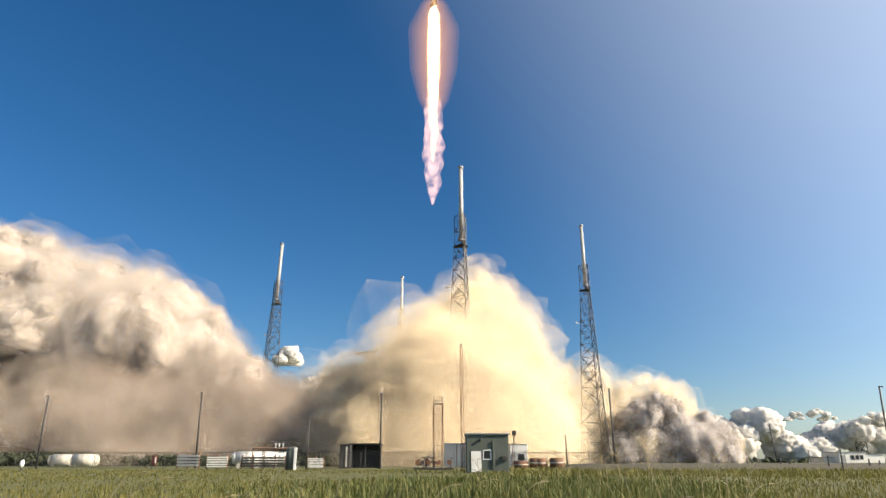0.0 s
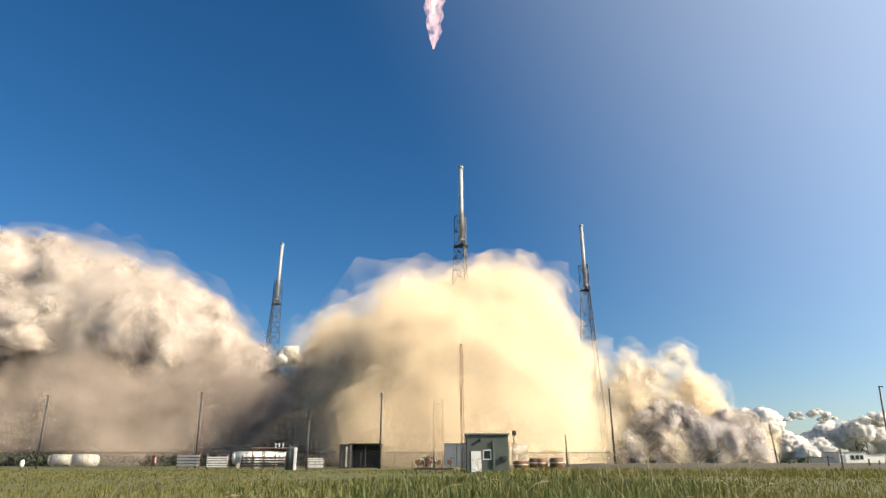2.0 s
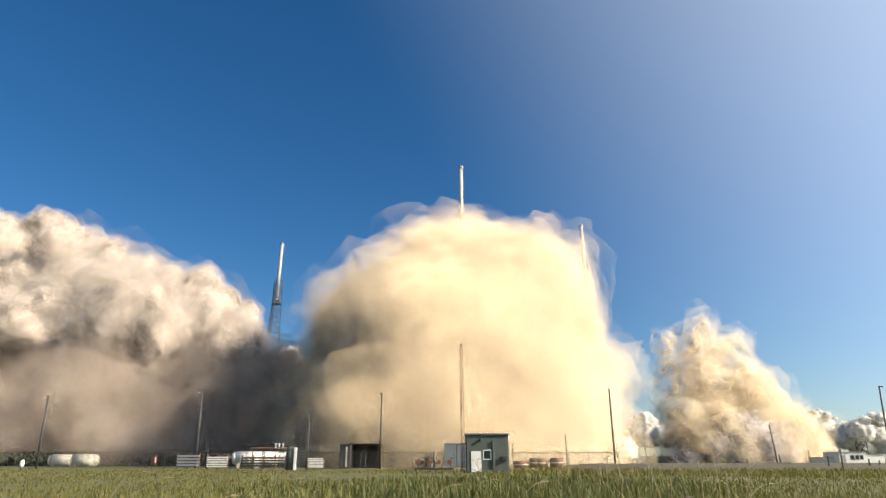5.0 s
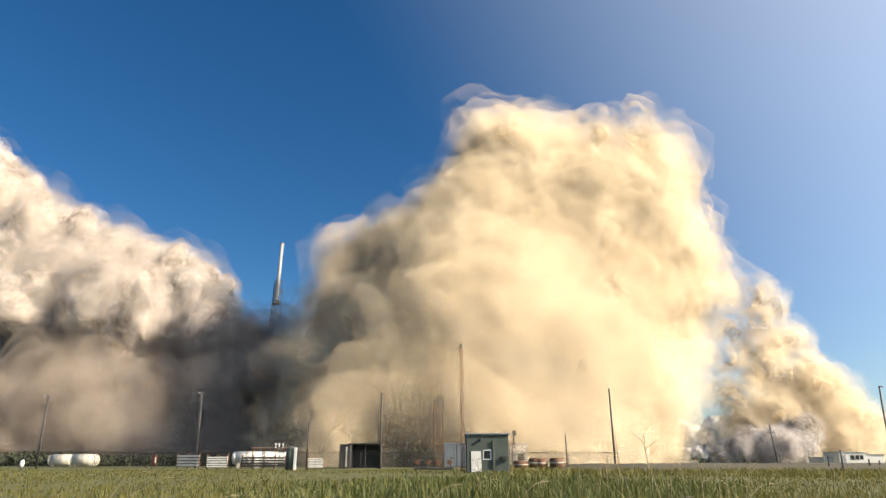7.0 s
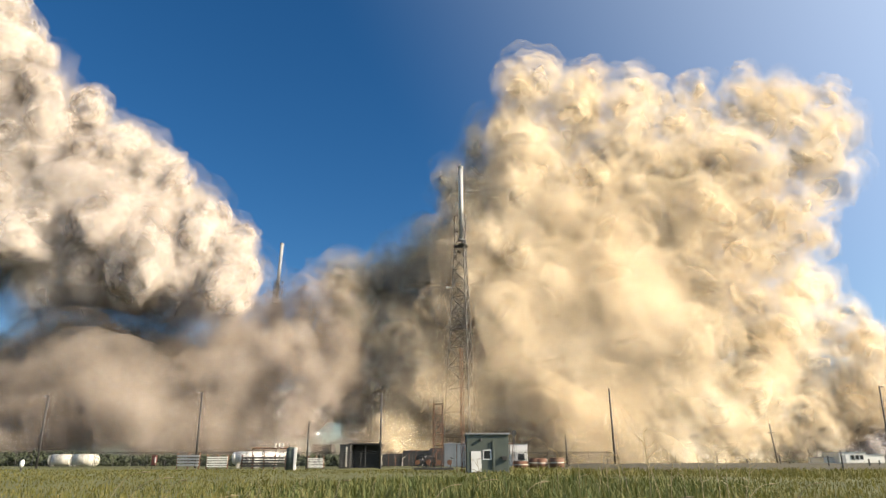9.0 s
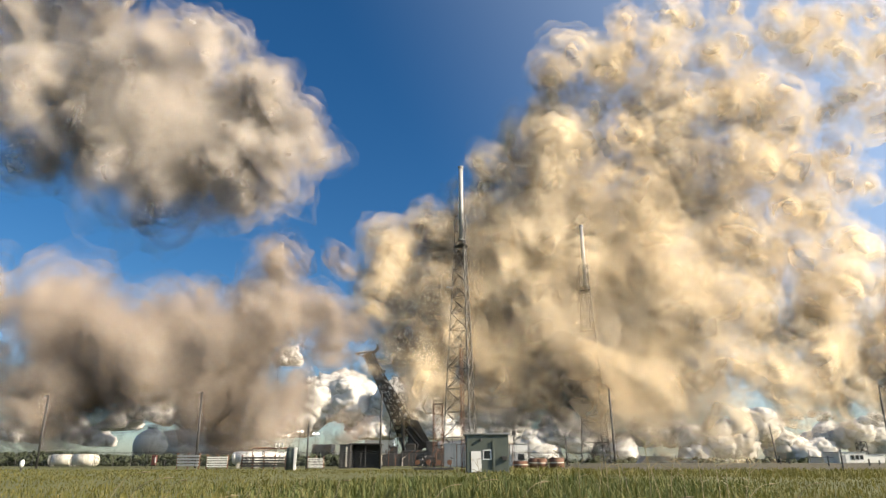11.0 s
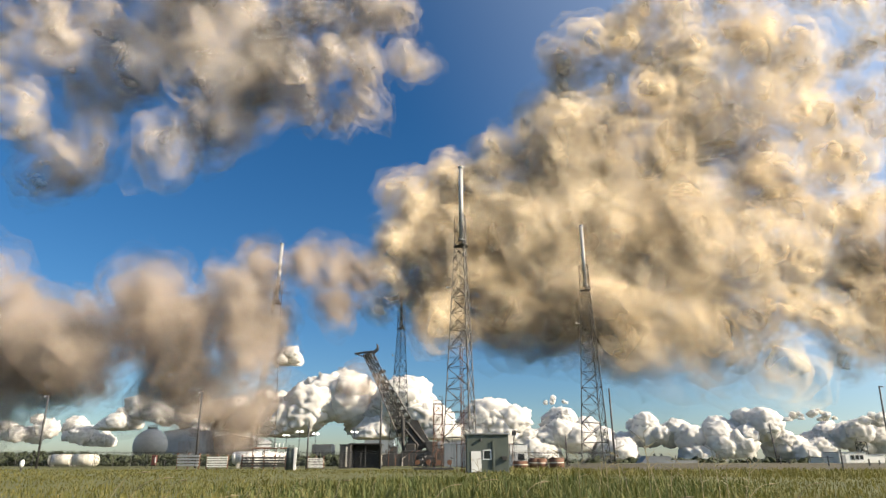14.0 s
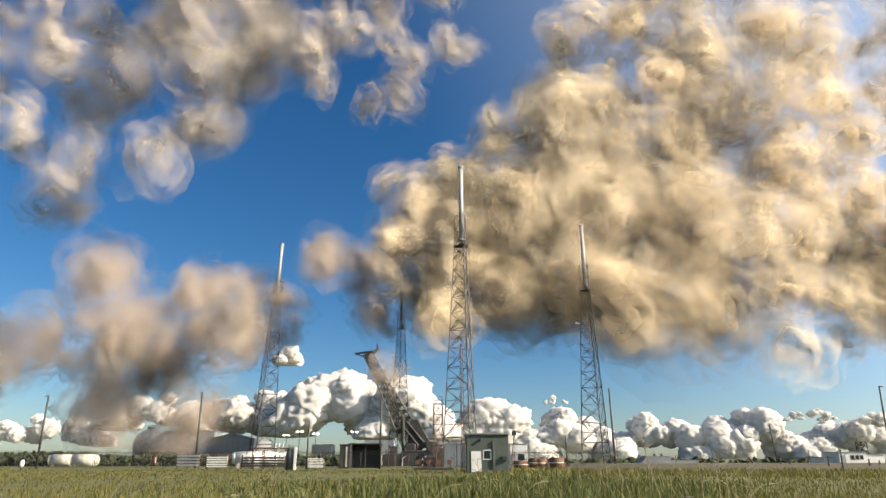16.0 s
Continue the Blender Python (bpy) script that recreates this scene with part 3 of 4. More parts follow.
# ---- sphere tank and far buildings ----
def sphere_tank():
    x, y, r = -161.65, 360, 8.98
    zc = 9.27
    s = empty("sphere_tank", pose(x, y, 0), "large white spherical storage tank on legs", "tank")
    bm = fresh()
    bmesh.ops.create_uvsphere(bm, u_segments=40, v_segments=24, radius=r, matrix=Matrix.Translation((0, 0, zc)))
    part("shell", bm, CREAM, s, smooth=True)
    for k in range(8):
        a = k * math.pi / 4
        bm = fresh()
        rod(bm, (r * 0.93 * math.cos(a), r * 0.93 * math.sin(a), -0.5), (r * 0.93 * math.cos(a), r * 0.93 * math.sin(a), zc), 0.4, 8)
        part("leg", bm, CREAM, s)
    bm = fresh()
    rod(bm, (0, 0, zc + r - 0.5), (0, 0, zc + r + 0.9), 2.6, 16)
    part("top_walkway", bm, GREY, s)
    bm = fresh()
    for k in range(12):
        a, b = k * math.pi / 6, (k + 1) * math.pi / 6
        bar(bm, (2.6 * math.cos(a), 2.6 * math.sin(a), zc + r + 1.9), (2.6 * math.cos(b), 2.6 * math.sin(b), zc + r + 1.9), 0.1)
        bar(bm, (2.6 * math.cos(a), 2.6 * math.sin(a), zc + r + 0.8), (2.6 * math.cos(a), 2.6 * math.sin(a), zc + r + 1.9), 0.1)
    part("guard_rail", bm, GREY, s)


sphere_tank()


def gable_hall(x0, x1, y, depth, eave, ridge, label, material, panels=10):
    """A hall with its gable end to the viewer."""
    h = empty("hangar", pose((x0 + x1) / 2, y, 0), label, "building", "far halls")
    w = (x1 - x0) / 2
    bm = fresh()
    prof = [(-w, 0), (w, 0), (w, eave), (0, ridge), (-w, eave)]
    front = [bm.verts.new((a, 0, b)) for a, b in prof]
    back = [bm.verts.new((a, depth, b)) for a, b in prof]
    bm.faces.new(front)
    bm.faces.new(back[::-1])
    for k in range(5):
        bm.faces.new((front[k], back[k], back[(k + 1) % 5], front[(k + 1) % 5]))
    part("wall", bm, material, h)
    for s in (-1, 1):
        bm = fresh()
        vs = [bm.verts.new(p) for p in ((0, -0.6, ridge + 0.25), (s * (w + 0.6), -0.6, eave + 0.1), (s * (w + 0.6), depth, eave + 0.1), (0, depth, ridge + 0.25))]
        bm.faces.new(vs)
        part("roof", bm, GREY, h)
    for k in range(panels):
        x = -w + 2 * w * (k + 0.5) / panels
        bm = fresh()
        box(bm, x - 0.12, x + 0.12, -0.15, -0.02, 0.3, eave - 0.3)
        part("cladding_rib", bm, material, h)
    bm = fresh()
    box(bm, -w * 0.4, w * 0.4, -0.12, -0.01, 0, eave * 0.7)
    part("door", bm, GREY, h)


gable_hall(-184.95, -151.66, 430, 40, 19.83, 22.36, "blue-grey metal hangar with a low pitched roof", BLUEGREY, 12)
gable_hall(-145.21, -116.3, 400, 40, 14.17, 17.17, "pale metal hall with a low pitched roof", GREY, 9)
cabinet("block_building", -64.41, -54.78, 320, 12, 0, 8.88, "small tan block building beyond the pad", "building", CONCRETE)
cabinet("block_building", -50.58, -31.79, 420, 12, 0, 14.13, "pale flat-roofed building beyond the pad", "building", BLUEGREY)


def twin_lamp(x, y, h):
    p = empty("floodlight", pose(x, y, 0), "thin floodlight pole with two bright lamp heads", "street lamp", "floodlights beyond the pad")
    bm = fresh()
    rod(bm, (0, 0, 0), (0, 0, h), 0.2, 6, 0.12)
    rod(bm, (-1.3, 0, h), (1.3, 0, h), 0.1, 6)
    part("pole", bm, STEEL, p)
    for s in (-1.2, 1.2):
        bm = fresh()
        box(bm, s - 0.7, s + 0.7, -0.35, 0.35, h, h + 0.7, 0.1)
        part("lamp_head", bm, LAMP, p)


LAMP = fire("floodlight_glow", (1.0, 0.95, 0.85), 2.5, 1.0)
for x, y, h in ((-45.14, 330, 14.9), (-86.71, 360, 14.35), (-79.59, 360, 16.46), (-74.53, 380, 16.05), (4.13, 300, 18.94)):
    twin_lamp(x, y, h)


# ---- right side: bank, sheds, white building ----
def bank():
    bm = fresh()
    grid = []
    nx, ny = 120, 14
    for j in range(ny):
        row = []
        for i in range(nx):
            x = 15 + i * 1.45
            y = 74 + j * 4.5 + 8 * max(0.0, (x - 15) / 170)
            k = j / (ny - 1)
            rise = min(1, k * 4) * min(1, (1 - k) * 4)
            end = min(1.0, max(0.0, (x - 15) / 8))
            z = (0.8 + 0.18 * noise.noise((x * 0.05, y * 0.1, 3)) + 0.1 * noise.noise((x * 0.4, y * 0.3, 5))) * rise * end - 0.1
            row.append(bm.verts.new((x, y, z)))
        grid.append(row)
    for j in range(ny - 1):
        for i in range(nx - 1):
            bm.faces.new((grid[j][i], grid[j][i + 1], grid[j + 1][i + 1], grid[j + 1][i]))
    tagged(new("earth_bank", mesh_of(bm, "earth_bank", EARTH, True)), "low bare earth bank with scattered grass", "bank", kind="structure")


bank()
low = cabinet("low_shed", 93.42, 104.26, 300, 10, 0, 3.2, "low grey shed beyond the earth bank", "shed", GREY)
bm = fresh()
vs = [(-8.2, 0), (-5.4, 0), (-5.4, 3.45)]
f0 = [bm.verts.new((a, 0, b)) for a, b in vs]
f1 = [bm.verts.new((a, 10, b)) for a, b in vs]
bm.faces.new(f0)
bm.faces.new(f1[::-1])
for k in range(3):
    bm.faces.new((f0[k], f1[k], f1[(k + 1) % 3], f0[(k + 1) % 3]))
part("lean_to", bm, GREY, low)
for x in (-1.0, 2.2):
    bm = fresh()
    rod(bm, (x, 3, 3.2), (x, 3, 4.43), 0.5, 8)
    part("vent", bm, DARK, low)
cabinet("low_shed", 104.78, 117.16, 302, 8, 0, 1.49, "long low grey shed beyond the earth bank", "shed", GREY)


def white_building():
    y = 190
    b = empty("white_building", pose(118.5, y, 0.6), "white flat-roofed block building with dark windows", "building")
    h = 2.86
    for x0, x1, y0, hh in ((-3.6, 4.25, 0, h), (4.58, 10.79, 2, 2.24), (-6.54, -3.6, 3, 1.46)):
        bm = fresh()
        box(bm, x0, x1, y0, y0 + 8, -0.8, hh, 0.05)
        part("wall", bm, WHITE, b)
        bm = fresh()
        box(bm, x0 - 0.2, x1 + 0.2, y0 - 0.2, y0 + 8.2, hh, hh + 0.2, 0.03)
        part("roof", bm, GREY, b)
    for k in range(3):
        x = 0.16 + k * 1.31
        bm = fresh()
        box(bm, x - 0.55, x + 0.55, -0.08, -0.004, 0.9, 2.2, 0.02)
        w = part("window", bm, GREY, b)
        bm = fresh()
        box(bm, x - 0.45, x + 0.45, -0.1, -0.082, 1.0, 2.1)
        part("pane", bm, GLASS, w)
    bm = fresh()
    box(bm, -2.94, -1.8, -0.08, -0.004, 0, 2.2, 0.02)
    part("door", bm, GREY, b)


white_building()
t = lattice_tower(166.85, 260, 2.6, 8.48, 20, "small steel lattice tower behind the white building", STEEL, 0.14, 3.0)
bm = fresh()
rod(bm, (-2.0, 0, 0), (-2.0, 0, 9.99), 0.12)
rod(bm, (-2.0, 0, 9.99), (-0.6, 0, 10.21), 0.1)
part("davit", bm, STEEL, t)
for px, y, h, lean in ((46.22, 90, 1.9, 0), (41.65, 90, 1.3, 2), (48.59, 92, 1.0, -3), (49.87, 85, 1.7, 0), (47.37, 78, 2.3, 1), (55.13, 85, 1.3, 0), (58.44, 88, 1.2, 0),
                       (100.8, 180, 4.2, -3), (56.71, 160, 2.6, 2), (71.07, 170, 3.6, -2)):
    p = empty("stake", pose(px, y, 0, 0, lean, 0), "weathered wooden stake in the grass", "post", "stakes by the track")
    bm = fresh()
    rod(bm, (0, 0, -0.2), (0, 0, h), 0.11, 7, 0.09)
    part("shaft", bm, DARK, p)


# ---- grass, weeds and scrub ----
def blade_material(name, a, b, c):
    m = surface(name, a, b, 0.75, 0, 0.35, 4, 0)
    n, link = m.node_tree.nodes, m.node_tree.links.new
    bsdf, geo = n["Principled BSDF"], n.new("ShaderNodeNewGeometry")
    old = bsdf.inputs["Base Color"].links[0].from_socket
    mix = n.new("ShaderNodeMix")
    mix.data_type = "RGBA"
    power = n.new("ShaderNodeMath")
    power.operation = "POWER"
    power.inputs[1].default_value = 2.5
    link(geo.outputs["Random Per Island"], power.inputs[0])
    link(power.outputs[0], mix.inputs["Factor"])
    link(old, mix.inputs["A"])
    mix.inputs["B"].default_value = (*c, 1)
    tr, sh = n.new("ShaderNodeBsdfTranslucent"), n.new("ShaderNodeMixShader")
    link(mix.outputs["Result"], bsdf.inputs["Base Color"])
    link(mix.outputs["Result"], tr.inputs["Color"])
    sh.inputs[0].default_value = 0.35
    link(bsdf.outputs[0], sh.inputs[1])
    link(tr.outputs[0], sh.inputs[2])
    link(sh.outputs[0], n["Material Output"].inputs["Surface"])
    return m


def blades(name, label, x, y, height, width, material, seed):
    """Curved tapering blades, three faces each."""
    rng = np.random.default_rng(seed)
    n = len(x)
    turn, lean = rng.uniform(0, 2 * np.pi, n), rng.uniform(0.05, 0.55, n)
    side = np.stack([np.cos(turn), np.sin(turn), np.zeros(n)], 1) * width[:, None]
    out = np.stack([-np.sin(turn), np.cos(turn), np.zeros(n)], 1) * (lean * height)[:, None]
    foot = np.stack([x, y, np.full(n, -0.08)], 1)
    up = np.zeros((n, 3))
    up[:, 2] = height
    v = np.stack([foot - side, foot + side, foot + out * 0.25 + up * 0.5 + side * 0.8, foot + out * 0.25 + up * 0.5 - side * 0.8,
                  foot + out * 0.6 + up * 0.82 + side * 0.5, foot + out * 0.6 + up * 0.82 - side * 0.5, foot + out + up], 1).reshape(-1, 3)
    base = np.arange(n)[:, None] * 7
    faces = [tuple(f) for f in np.concatenate([base + np.array([0, 1, 2, 3]), base + np.array([3, 2, 4, 5])]).tolist()]
    faces += [tuple(f) for f in (base + np.array([5, 4, 6])).tolist()]
    me = bpy.data.meshes.new(name)
    me.from_pydata(v.tolist(), [], faces)
    me.materials.append(material)
    tagged(new(name, me), label, "grass", kind="stuff")


def meadow():
    rng = np.random.default_rng(9)
    short = blade_material("short_grass", (0.055, 0.066, 0.009), (0.12, 0.112, 0.015), (0.19, 0.16, 0.05))
    tall = blade_material("tall_weeds", (0.03, 0.055, 0.009), (0.08, 0.1, 0.018), (0.2, 0.18, 0.06))
    y = 8 + 80 * rng.uniform(0, 1, 42000) ** 1.7
    x = (rng.uniform(-0.8, 0.8, len(y))) * y
    patch = np.array([noise.noise((a * 0.12, b * 0.05, 2)) for a, b in zip(x, y)])
    h = (0.2 + 0.12 * patch) * rng.uniform(0.6, 1.3, len(y)) * (0.75 + 0.35 * (x > 2))
    blades("grass", "sunlit yellow-green rough grass", x, y, np.maximum(h, 0.06), 0.006 + 0.0006 * y, short, 10)
    y = 9 + 22 * rng.uniform(0, 1, 26000) ** 1.3
    x = rng.normal(0.12, 0.2, len(y)) * y
    patch = np.array([noise.noise((a * 0.5, b * 0.3, 8)) for a, b in zip(x, y)])
    h = (0.46 + 0.3 * patch) * rng.uniform(0.4, 1.35, len(y)) * np.clip(1.2 - np.abs(x / y - 0.1) * 1.9, 0.25, 1)
    blades("tall_grass", "tall green weeds growing before the hut", x, y, np.maximum(h, 0.08), (0.006 + 0.0005 * y) * rng.uniform(0.6, 1.9, len(y)), tall, 11)
    y = 45 + 60 * rng.uniform(0, 1, 5000)
    x = rng.uniform(0.05, 0.75, len(y)) * y
    h = 0.35 * rng.uniform(0.5, 1.6, len(y))
    blades("dry_grass", "dry straw-coloured grass on the bank", x, y, h, 0.015 + 0.0005 * y, short, 12)


meadow()


def stalk_mesh(seed, h, kind):
    rng = random.Random(seed)
    bm = fresh()
    p, d = Vector((0, 0, -0.05)), Vector((rng.uniform(-0.18, 0.18), rng.uniform(-0.1, 0.1), 1))
    n = 8
    for k in range(n):
        q = p + d.normalized() * h / n
        rod(bm, p, q, 0.011 * (1 - 0.07 * k), 4)
        if kind == "weed" and k > 2:
            for _ in range(5):
                a = rng.uniform(0, 6.28)
                w = Vector((math.cos(a), math.sin(a), 0.7)) * rng.uniform(0.03, 0.06)
                rod(bm, q, q + w, 0.013, 4, 0.004)
        if kind == "twig" and k > 2 and rng.random() < 0.75:
            a = rng.choice((0, 3.14)) + rng.uniform(-0.6, 0.6)
            w = Vector((math.cos(a), math.sin(a) * 0.5, rng.uniform(0.2, 0.9))) * rng.uniform(0.12, 0.3)
            rod(bm, q, q + w, 0.008, 4, 0.004)
        p = q
        bend = 0.09 if kind != "plume" else 0.22
        d = d + Vector((rng.uniform(-bend, bend) + (0.1 if kind == "plume" else 0), rng.uniform(-bend, bend), -0.12 if kind == "plume" else 0))
    if kind == "plume":
        rod(bm, p, p + d.normalized() * 0.15, 0.02, 5, 0.006)
    return bm


def stalks():

    green = blade_material("weed_stalks", (0.12, 0.13, 0.05), (0.2, 0.19, 0.09), (0.3, 0.26, 0.14))
    for kind, mat, label, seed, spots in (
            ("weed", green, "knobbly green weed stalk with seed clusters", 30, ((490, 13, 0.78), (475, 14, 0.72), (548, 12, 0.75), (556, 12.5, 0.8), (592, 12, 0.7), (660, 13, 0.72), (445, 15, 0.6), (700, 12, 0.65), (520, 13, 0.6))),
            ("twig", STRAW, "thin dry branching stalk", 60, ((990, 14, 1.25), (1022, 15, 1.15), (1048, 14, 1.2), (1095, 13, 1.55), (1110, 13.5, 1.35), (1145, 13, 1.6), (1168, 13, 1.5), (1240, 15, 1.2), (1265, 14, 1.3), (1280, 15, 1.1), (1305, 14, 1.1), (960, 15, 1.15), (850, 15, 1.1), (1075, 14, 1.1), (1180, 15, 1.05), (1210, 14, 1.0))),
            ("plume", STRAW, "bent dry grass stem with a pale head", 90, ((205, 12, 1.25), (240, 13, 1.2), (370, 12, 0.75), (590, 14, 1.0), (920, 12, 0.9), (1150, 12, 0.8), (300, 15, 0.9), (1320, 13, 0.9), (1400, 14, 0.8), (830, 13, 0.95), (760, 12, 0.9))),):
        for k, (b, y, h) in enumerate(spots):
            s = new("stalk", mesh_of(stalk_mesh(seed + k, h, kind), "stalk", mat))
            s.matrix_world = pose((b - 784) * y / 1162, y, 0)
            tagged(s, label, "plant", "stalks in the meadow")


stalks()


def clumps(name, label, level, spots):
    """Many small rough lumps in one mesh: spots of (place, turn, size)."""
    bm = fresh()
    bmesh.ops.create_icosphere(bm, subdivisions=level, radius=1)
    bm.verts.ensure_lookup_table()
    base = np.array([v.co[:] for v in bm.verts])
    tri = np.array([[v.index for v in f.verts] for f in bm.faces])
    bm.free()
    rng = np.random.default_rng(len(spots))
    verts, faces = [], []
    for k, (p, turn, size) in enumerate(spots):
        m = np.array(Euler(turn).to_matrix()) * np.array(size)[None]
        ragged = base * rng.uniform(0.75, 1.25, (len(base), 1))
        verts.append(ragged @ m.T + np.array(p))
        faces.append(tri + k * len(base))
    me = bpy.data.meshes.new(name)
    me.from_pydata(np.concatenate(verts).tolist(), [], np.concatenate(faces).tolist())
    me.materials.append(SCRUB)
    tagged(new(name, me), label, "bushes", kind="stuff")


def scrub():
    rng = random.Random(21)
    spots = []
    for k in range(900):
        y = rng.uniform(520, 700)
        x = rng.uniform(-0.75, 0.1) * y if k < 600 else rng.uniform(0.1, 0.75) * y
        h = rng.uniform(1.2, 4.2) * (1.0 if x < -0.3 * y else 0.5)
        spots.append(((x, y, h * 0.3), (rng.random(), rng.random(), rng.random() * 6), (rng.uniform(2, 6), rng.uniform(2, 5), h)))
    clumps("far_scrub", "dark line of coastal scrub on the horizon", 2, spots)
    spots = []
    for k in range(520):
        y = rng.uniform(150, 185)
        x = rng.uniform(-0.74, -0.13) * y
        h = rng.uniform(1.0, 2.5) * (1.0 if x < -0.52 * y else 0.75)
        for j in range(8):
            spots.append(((x + rng.uniform(-1.6, 1.6), y + rng.uniform(-1, 1), h * (0.5 + rng.uniform(-0.5, 0.8))), (rng.random() * 6, rng.random() * 6, 0),
                          (rng.uniform(0.4, 0.9), rng.uniform(0.3, 0.7), rng.uniform(0.3, 0.8))))
    clumps("low_scrub", "dark low scrub growing behind the fence", 1, spots)


scrub()


# ---- far clouds ----
def cumulus(x0, x1, y, base, top, lumps, seed, label):
    """A heaped cloud of round lumps with a flat base."""
    rng = np.random.default_rng(seed)
    out = fresh()
    for k in range(int(lumps * 1.7)):
        u = rng.uniform(0.0, 1.0)
        arch = (1 - abs(2 * u - 1) ** 2.2) * rng.uniform(0.45, 1.0)
        r = (top - base) * rng.uniform(0.1, 0.27)
        c = Vector((x0 + (x1 - x0) * u, y + rng.uniform(-60, 60), base + max(0.0, (top - base) * arch - r * 0.8)))
        bm = fresh()
        bmesh.ops.create_icosphere(bm, subdivisions=4, radius=1)
        for v in bm.verts:
            d = v.co.normalized()
            k1 = 1 + 0.5 * abs(noise.noise(d * 1.9 + Vector((seed, k, 0)))) + 0.3 * abs(noise.noise(d * 4.1 + Vector((k, seed, 3)))) + 0.2 * abs(noise.noise(d * 9.0 + Vector((k, 5, seed))))
            v.co = c + Vector((d.x * r * k1 * 1.25, d.y * r * k1, d.z * r * k1))
            if v.co.z < base:
                v.co.z = base + (v.co.z - base) * 0.15
        me = bpy.data.meshes.new("lump")
        bm.to_mesh(me)
        bm.free()
        out.from_mesh(me)
        bpy.data.meshes.remove(me)
    tagged(new("cloud", mesh_of(out, "cloud", CLOUD, True)), label, "cloud", "heaped clouds above the horizon")


for x0, x1, y, base, top, lumps, seed in (
        (-970.68, -545.73, 2600, 101.79, 279.62, 18, 1), (-653.77, -180.65, 2500, 100, 335, 26, 2), (-282.41, 12.65, 2450, 85.75, 311.0, 18, 3),
        (-9.29, 408.78, 2700, 14.21, 238.71, 20, 4), (315.87, 733.94, 2700, 14.21, 201.57, 18, 5), (674.76, 1062.29, 2650, 13.96, 193.32, 16, 6),
        (997.52, 1444.83, 2600, 13.72, 207.51, 20, 7), (1400.1, 1914.52, 2600, 13.72, 167.53, 18, 8), (1248.44, 1386.94, 2300, 140.5, 179.74, 9, 9),
        (364.05, 435.27, 2300, 195.56, 223.42, 6, 10), (-1454.81, -924.91, 2800, 133.01, 288.83, 18, 11), (-2105.49, -1456.88, 2900, 65.22, 199.09, 16, 12),
        (-615, -560, 2400, 350, 440, 6, 13), (1519.5, 1684.66, 2400, 124.25, 175.18, 8, 14)):
    cumulus(x0, x1, y, base, top, lumps, seed, "heaped white cumulus cloud far above the horizon")


# ---- rocket ----
def rocket():
    r = empty("rocket", pose(0, 0, 0), "white slender rocket climbing on a bright exhaust flame", "rocket")
    prof = [(1.83, 0), (1.83, 42), (1.83, 55), (2.6, 57.5), (2.6, 64), (2.2, 67), (1.2, 69.4), (0.2, 70.2)]
    bm = fresh()
    for (ra, za), (rb, zb) in zip(prof, prof[1:]):
        rod(bm, (0, 0, za), (0, 0, zb), ra, 24, rb)
    part("body", bm, WHITE, r, "white cylindrical stages with a rounded nose fairing", True)
    bm = fresh()
    rod(bm, (0, 0, 41.5), (0, 0, 47), 1.86, 24)
    part("interstage", bm, DARK, r, "black interstage band", True)
    for k in range(4):
        a = radians(45 + 90 * k)
        bm = fresh()
        rod(bm, (math.cos(a) * 2.0, math.sin(a) * 2.0, 0.2), (math.cos(a) * 1.95, math.sin(a) * 1.95, 10.5), 0.55, 8, 0.15)
        part("landing_leg", bm, DARK, r, "folded black landing leg")
    for k in range(9):
        a, q = radians(45 * k), 0 if k == 8 else 1.25
        bm = fresh()
        rod(bm, (math.cos(a) * q, math.sin(a) * q, -1.2), (math.cos(a) * q, math.sin(a) * q, 0.1), 0.46, 12, 0.2)
        part("engine_nozzle", bm, DARK, r)
    return r


def plume_shell(name, parent, spans, material, rough, seed, label=""):
    """A long ragged body of flame, or of imitated glow round it, from radii given down its length."""
    bm = fresh()
    rings, sides = [], 20
    zs = [z for z, _ in spans]
    for k in range(90):
        z = zs[0] + (zs[-1] - zs[0]) * k / 89
        r = float(np.interp(-z, [-s for s in zs], [q for _, q in spans]))
        wob = rough * min(1.0, max(0.0, (-z - 35) / 40))
        cx, cy = (wob * 2.2 * noise.noise((seed, z * 0.07, 1)), wob * 2.2 * noise.noise((seed, z * 0.07, 7)))
        ring = []
        for s in range(sides):
            a = 2 * math.pi * s / sides
            d = r * (1 + wob * 0.9 * noise.noise((math.cos(a) * 1.3, math.sin(a) * 1.3 + seed, z * 0.16)))
            ring.append(bm.verts.new((cx + d * math.cos(a), cy + d * math.sin(a), z)))
        rings.append(ring)
    for a, b in zip(rings, rings[1:]):
        for s in range(sides):
            bm.faces.new((a[s], a[(s + 1) % sides], b[(s + 1) % sides], b[s]))
    return part(name, bm, material, parent, label, True)


